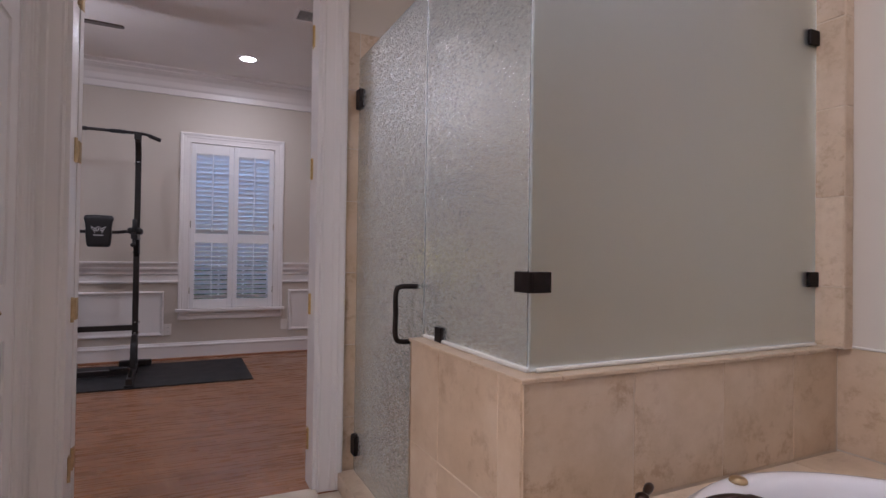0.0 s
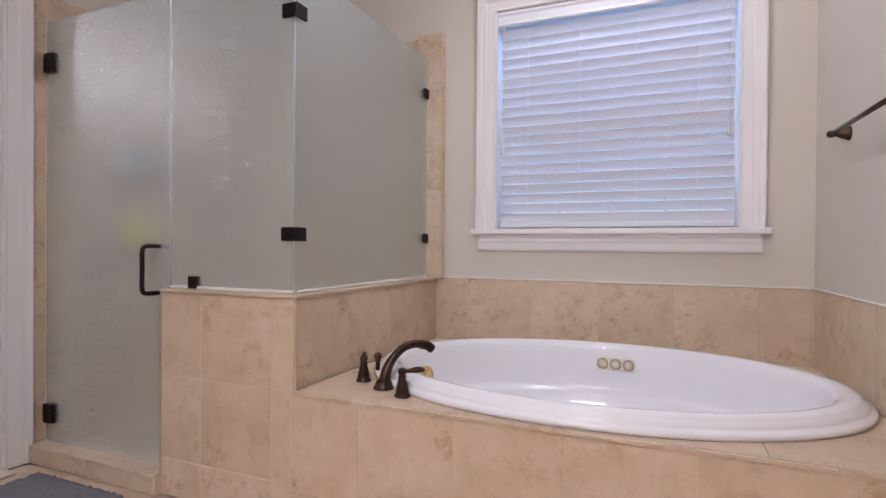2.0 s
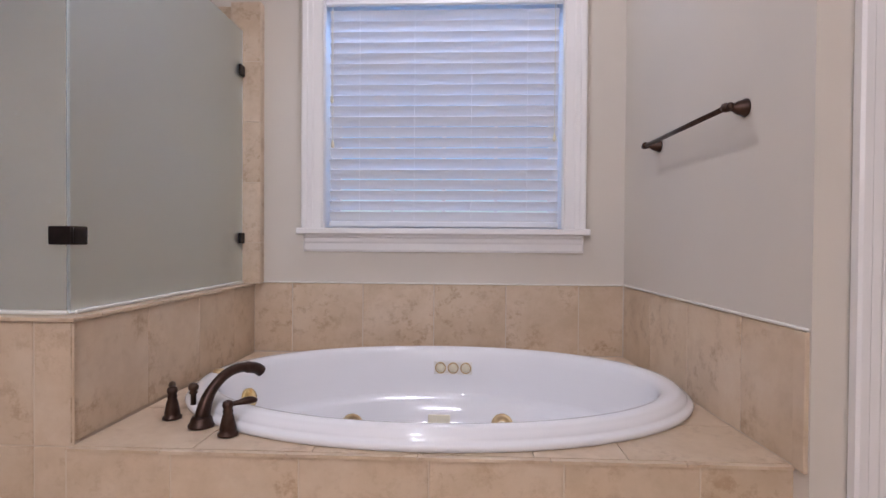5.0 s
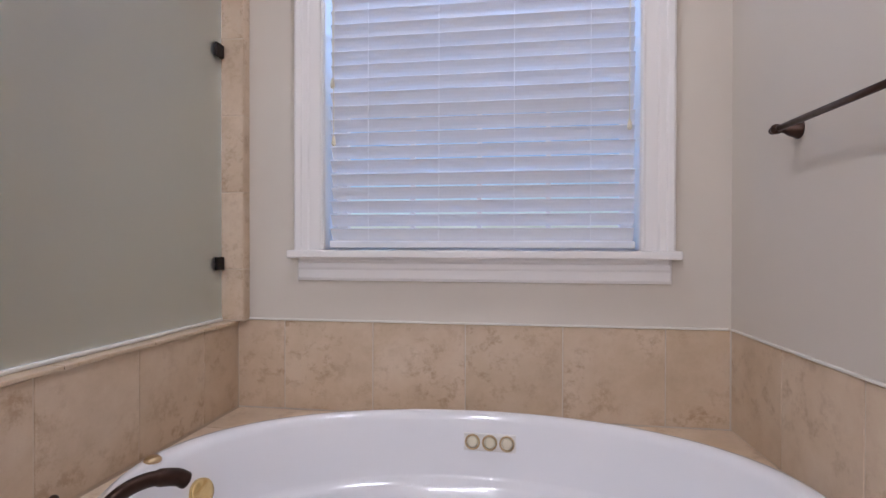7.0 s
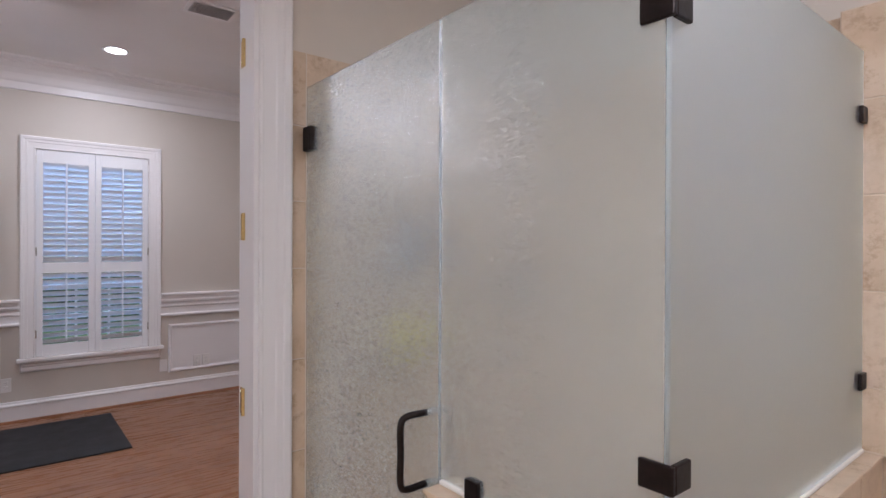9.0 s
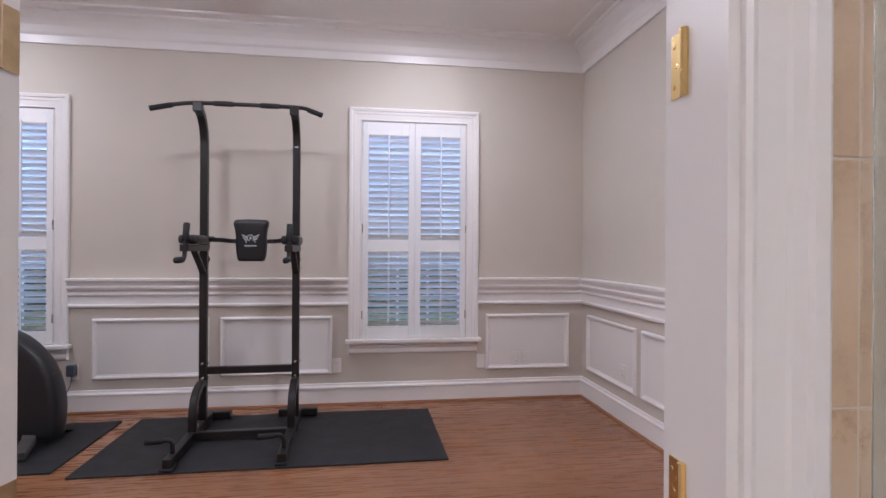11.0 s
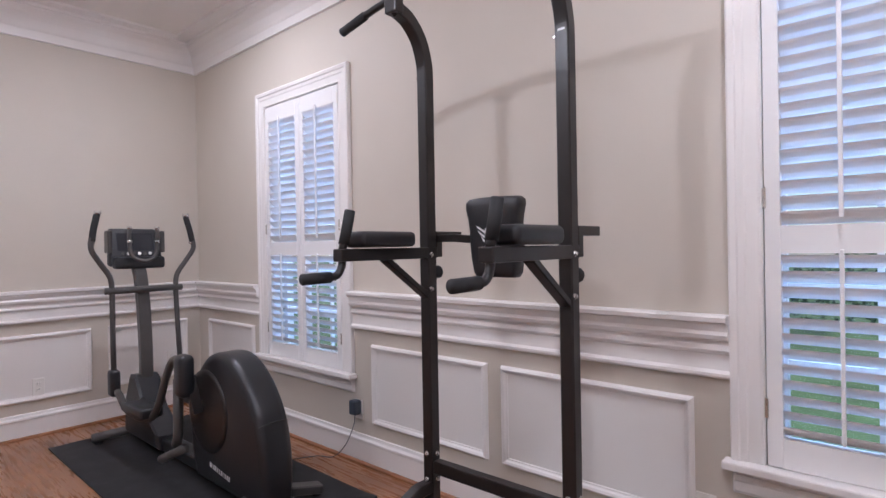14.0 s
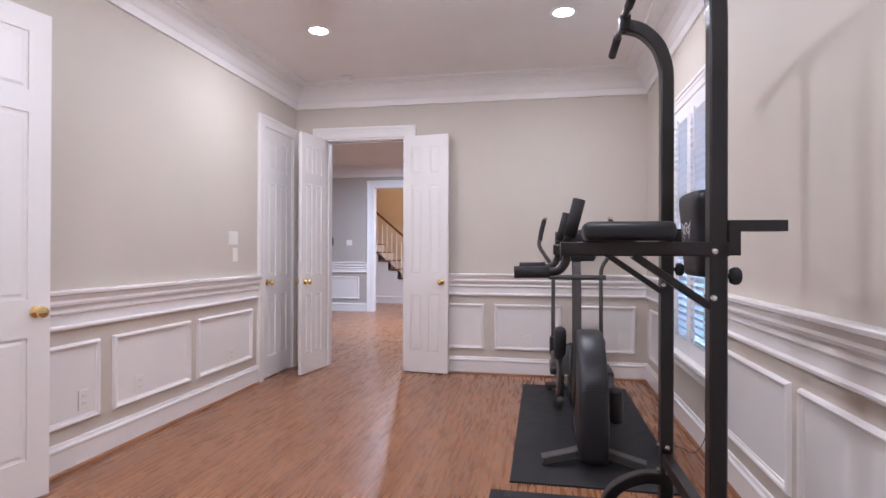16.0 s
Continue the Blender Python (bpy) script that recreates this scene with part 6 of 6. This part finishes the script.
def tile_face(parent, side, at, us, vs, t=0.002):
    m = face(side, at)
    for u0, u1 in zip(us, us[1:]):
        for v0, v1 in zip(vs, vs[1:]):
            tile(parent, m @ Matrix.Translation((u0, v0, 0)), u1 - u0, v1 - v0, t)


O = bpy.data.objects
# half walls, deck front, surrounds
tile_face(O["wall_shower_front"], "-x", SH_X + 0.008, [SH_Y, 1.665, 2.012, 2.232], [0.0, 0.155, 0.490, HW - 0.010])
tile_face(O["wall_shower_side"], "-y", SH_Y + 0.008, [SH_X, 1.385, 1.73, 2.055, BX1 - 0.008], [0.499, HW - 0.010])
tile_face(O["wall_shower_front"], "+y", 2.230, [SH_X + 0.0, SH_X + 0.112], [0.08, 0.155, 0.490, HW - 0.010])
cap = Matrix.Translation((0, 0, HW - 0.010))
for y0, y1 in ((SH_Y - 0.004, 1.80), (1.80, 2.05), (2.05, 2.236)):
    tile(O["wall_shower_front"], cap @ Matrix.Translation((SH_X - 0.004, y0, 0)), 0.120, y1 - y0, 0.010)
for x0, x1 in ((SH_X + 0.116, 1.46), (1.46, 1.79), (1.79, 2.12), (2.12, BX1 - 0.01)):
    tile(O["wall_shower_side"], cap @ Matrix.Translation((x0, SH_Y - 0.004, 0)), x1 - x0, 0.120, 0.010)
tile_face(O["wall_tub_front"], "-x", 1.012, [-0.36, -0.095, 0.245, 0.59, 0.93, 1.272, SH_Y + 0.006], [0.0, 0.150, 0.492])
E_ = O["wall_bath_east"]
tile_face(E_, "-x", BX1 - 0.0, [-0.258, -0.045, 0.307, 0.66, 1.012, 1.365, SH_Y + 0.008], [0.499, HW + 0.002])
tile_face(O["wall_alcove_south"], "+y", -0.26, [1.005, 1.25, 1.60, 1.95, BX1 - 0.008], [0.499, HW + 0.002])
tile_face(O["wall_alcove_south"], "+y", -0.26, [0.955, 1.003], [0.499, HW + 0.002], 0.010)
# deck tiles, round the tub
dm = Matrix.Translation((0, 0, 0.490))
for y0, y1 in ((-0.35, -0.06), (-0.06, 0.28), (0.28, 0.62), (0.62, 0.96), (0.96, 1.30), (1.30, 1.548)):
    for x0, x1 in ((1.002, 1.022),):
        bm = bmesh.new()
    nx, ny = max(2, round((x1 - x0) / 0.012)), max(2, round((y1 - y0) / 0.012))
    e = 0.0015
    grid = {}
    for i in range(nx + 1):
        for j in range(ny + 1):
            px, py = x0 + e + (x1 - x0 - 2 * e) * i / nx, y0 + e + (y1 - y0 - 2 * e) * j / ny
            if (abs(px - TUBC[0]) / TUBA) ** 2.06 + (abs(py - TUBC[1]) / TUBB) ** 2.06 > 0.955 ** 2.06:
                grid[i, j] = bm.verts.new((px, py, 0.4985))
    for i in range(nx):
        for j in range(ny):
            q = [grid.get(k) for k in ((i, j), (i + 1, j), (i + 1, j + 1), (i, j + 1))]
            if all(q):
                bm.faces.new(q)
    bmesh.ops.delete(bm, geom=[v for v in bm.verts if not v.link_faces], context="VERTS")
    bmesh.ops.dissolve_limit(bm, angle_limit=0.01, verts=bm.verts, edges=bm.edges)
    for v in bmesh.ops.extrude_edge_only(bm, edges=[g for g in bm.edges if g.is_boundary])["geom"]:
        if isinstance(v, bmesh.types.BMVert):
            v.co.z = 0.490
    part("tile", bm, TILE, tub_deck)
for x0, x1, y0, y1 in ((1.024, 1.36, 1.22, 1.548), (1.36, 1.70, 1.30, 1.548), (1.70, 2.04, 1.22, 1.548), (2.04, 2.282, 1.02, 1.548),
                       (1.024, 1.30, -0.35, 0.08), (1.96, 2.282, -0.35, 0.08), (1.30, 1.63, -0.35, -0.12), (1.63, 1.96, -0.35, -0.12), (1.024, 1.16, 0.08, 0.32), (2.12, 2.282, 0.08, 0.32), (1.024, 1.16, 0.32, 0.61), (1.024, 1.16, 0.61, 0.9), (1.024, 1.16, 0.9, 1.22), (2.14, 2.282, 0.72, 1.02)):
    bm = bmesh.new()
    nx, ny = max(2, round((x1 - x0) / 0.012)), max(2, round((y1 - y0) / 0.012))
    e = 0.0015
    grid = {}
    for i in range(nx + 1):
        for j in range(ny + 1):
            px, py = x0 + e + (x1 - x0 - 2 * e) * i / nx, y0 + e + (y1 - y0 - 2 * e) * j / ny
            if (abs(px - TUBC[0]) / TUBA) ** 2.06 + (abs(py - TUBC[1]) / TUBB) ** 2.06 > 0.955 ** 2.06:
                grid[i, j] = bm.verts.new((px, py, 0.4985))
    for i in range(nx):
        for j in range(ny):
            q = [grid.get(k) for k in ((i, j), (i + 1, j), (i + 1, j + 1), (i, j + 1))]
            if all(q):
                bm.faces.new(q)
    bmesh.ops.delete(bm, geom=[v for v in bm.verts if not v.link_faces], context="VERTS")
    bmesh.ops.dissolve_limit(bm, angle_limit=0.01, verts=bm.verts, edges=bm.edges)
    for v in bmesh.ops.extrude_edge_only(bm, edges=[g for g in bm.edges if g.is_boundary])["geom"]:
        if isinstance(v, bmesh.types.BMVert):
            v.co.z = 0.490
    part("tile", bm, TILE, tub_deck)
# shower walls
zs = [0.0, 0.335, 0.685, 1.035, 1.383, 1.64, 1.93, 2.215]
tile_face(O["wall_bath_north"], "-y", 3.08, [1.025, 1.095, 1.42, 1.77, 2.12, BX1 - 0.008], zs)
zs = [HW + 0.004, 1.04, 1.335, 1.63, 1.925, 2.215]
tile_face(O["wall_shower_pilaster"], "-x", 2.244, [1.512, 1.66], zs)
tile_face(O["wall_shower_pilaster"], "-y", 1.512, [2.241, BX1], zs)
tile_face(E_, "-x", BX1, [1.66, 2.01, 2.36, 2.71, 3.072], [0.02, 0.335, 0.685, 1.035, 1.383, 1.73, 2.08, 2.215])
for y0, y1 in ((2.236, 2.65), (2.65, 3.07)):
    tile(O["curb_shower"], Matrix.Translation((SH_X - 0.024, y0, 0.072)), 0.14, y1 - y0, 0.010)
tile_face(O["curb_shower"], "-x", SH_X - 0.02, [2.236, 2.65, 3.07], [0.0, 0.072])
# bathroom floor
fbath = tagged(part("floor_bath", box(-2.72, BX1, -2.32, 3.08, -0.12, -0.008), GROUT), "beige tiled bathroom floor", "floor", kind="structure")
x = -2.6
while x < 1.0:
    y = -2.2
    while y < 2.96:
        tile(fbath, Matrix.Translation((x, y, -0.008)), min(0.33, 1.01 - x), min(0.33, 2.962 - y), 0.008)
        y += 0.33
    x += 0.33
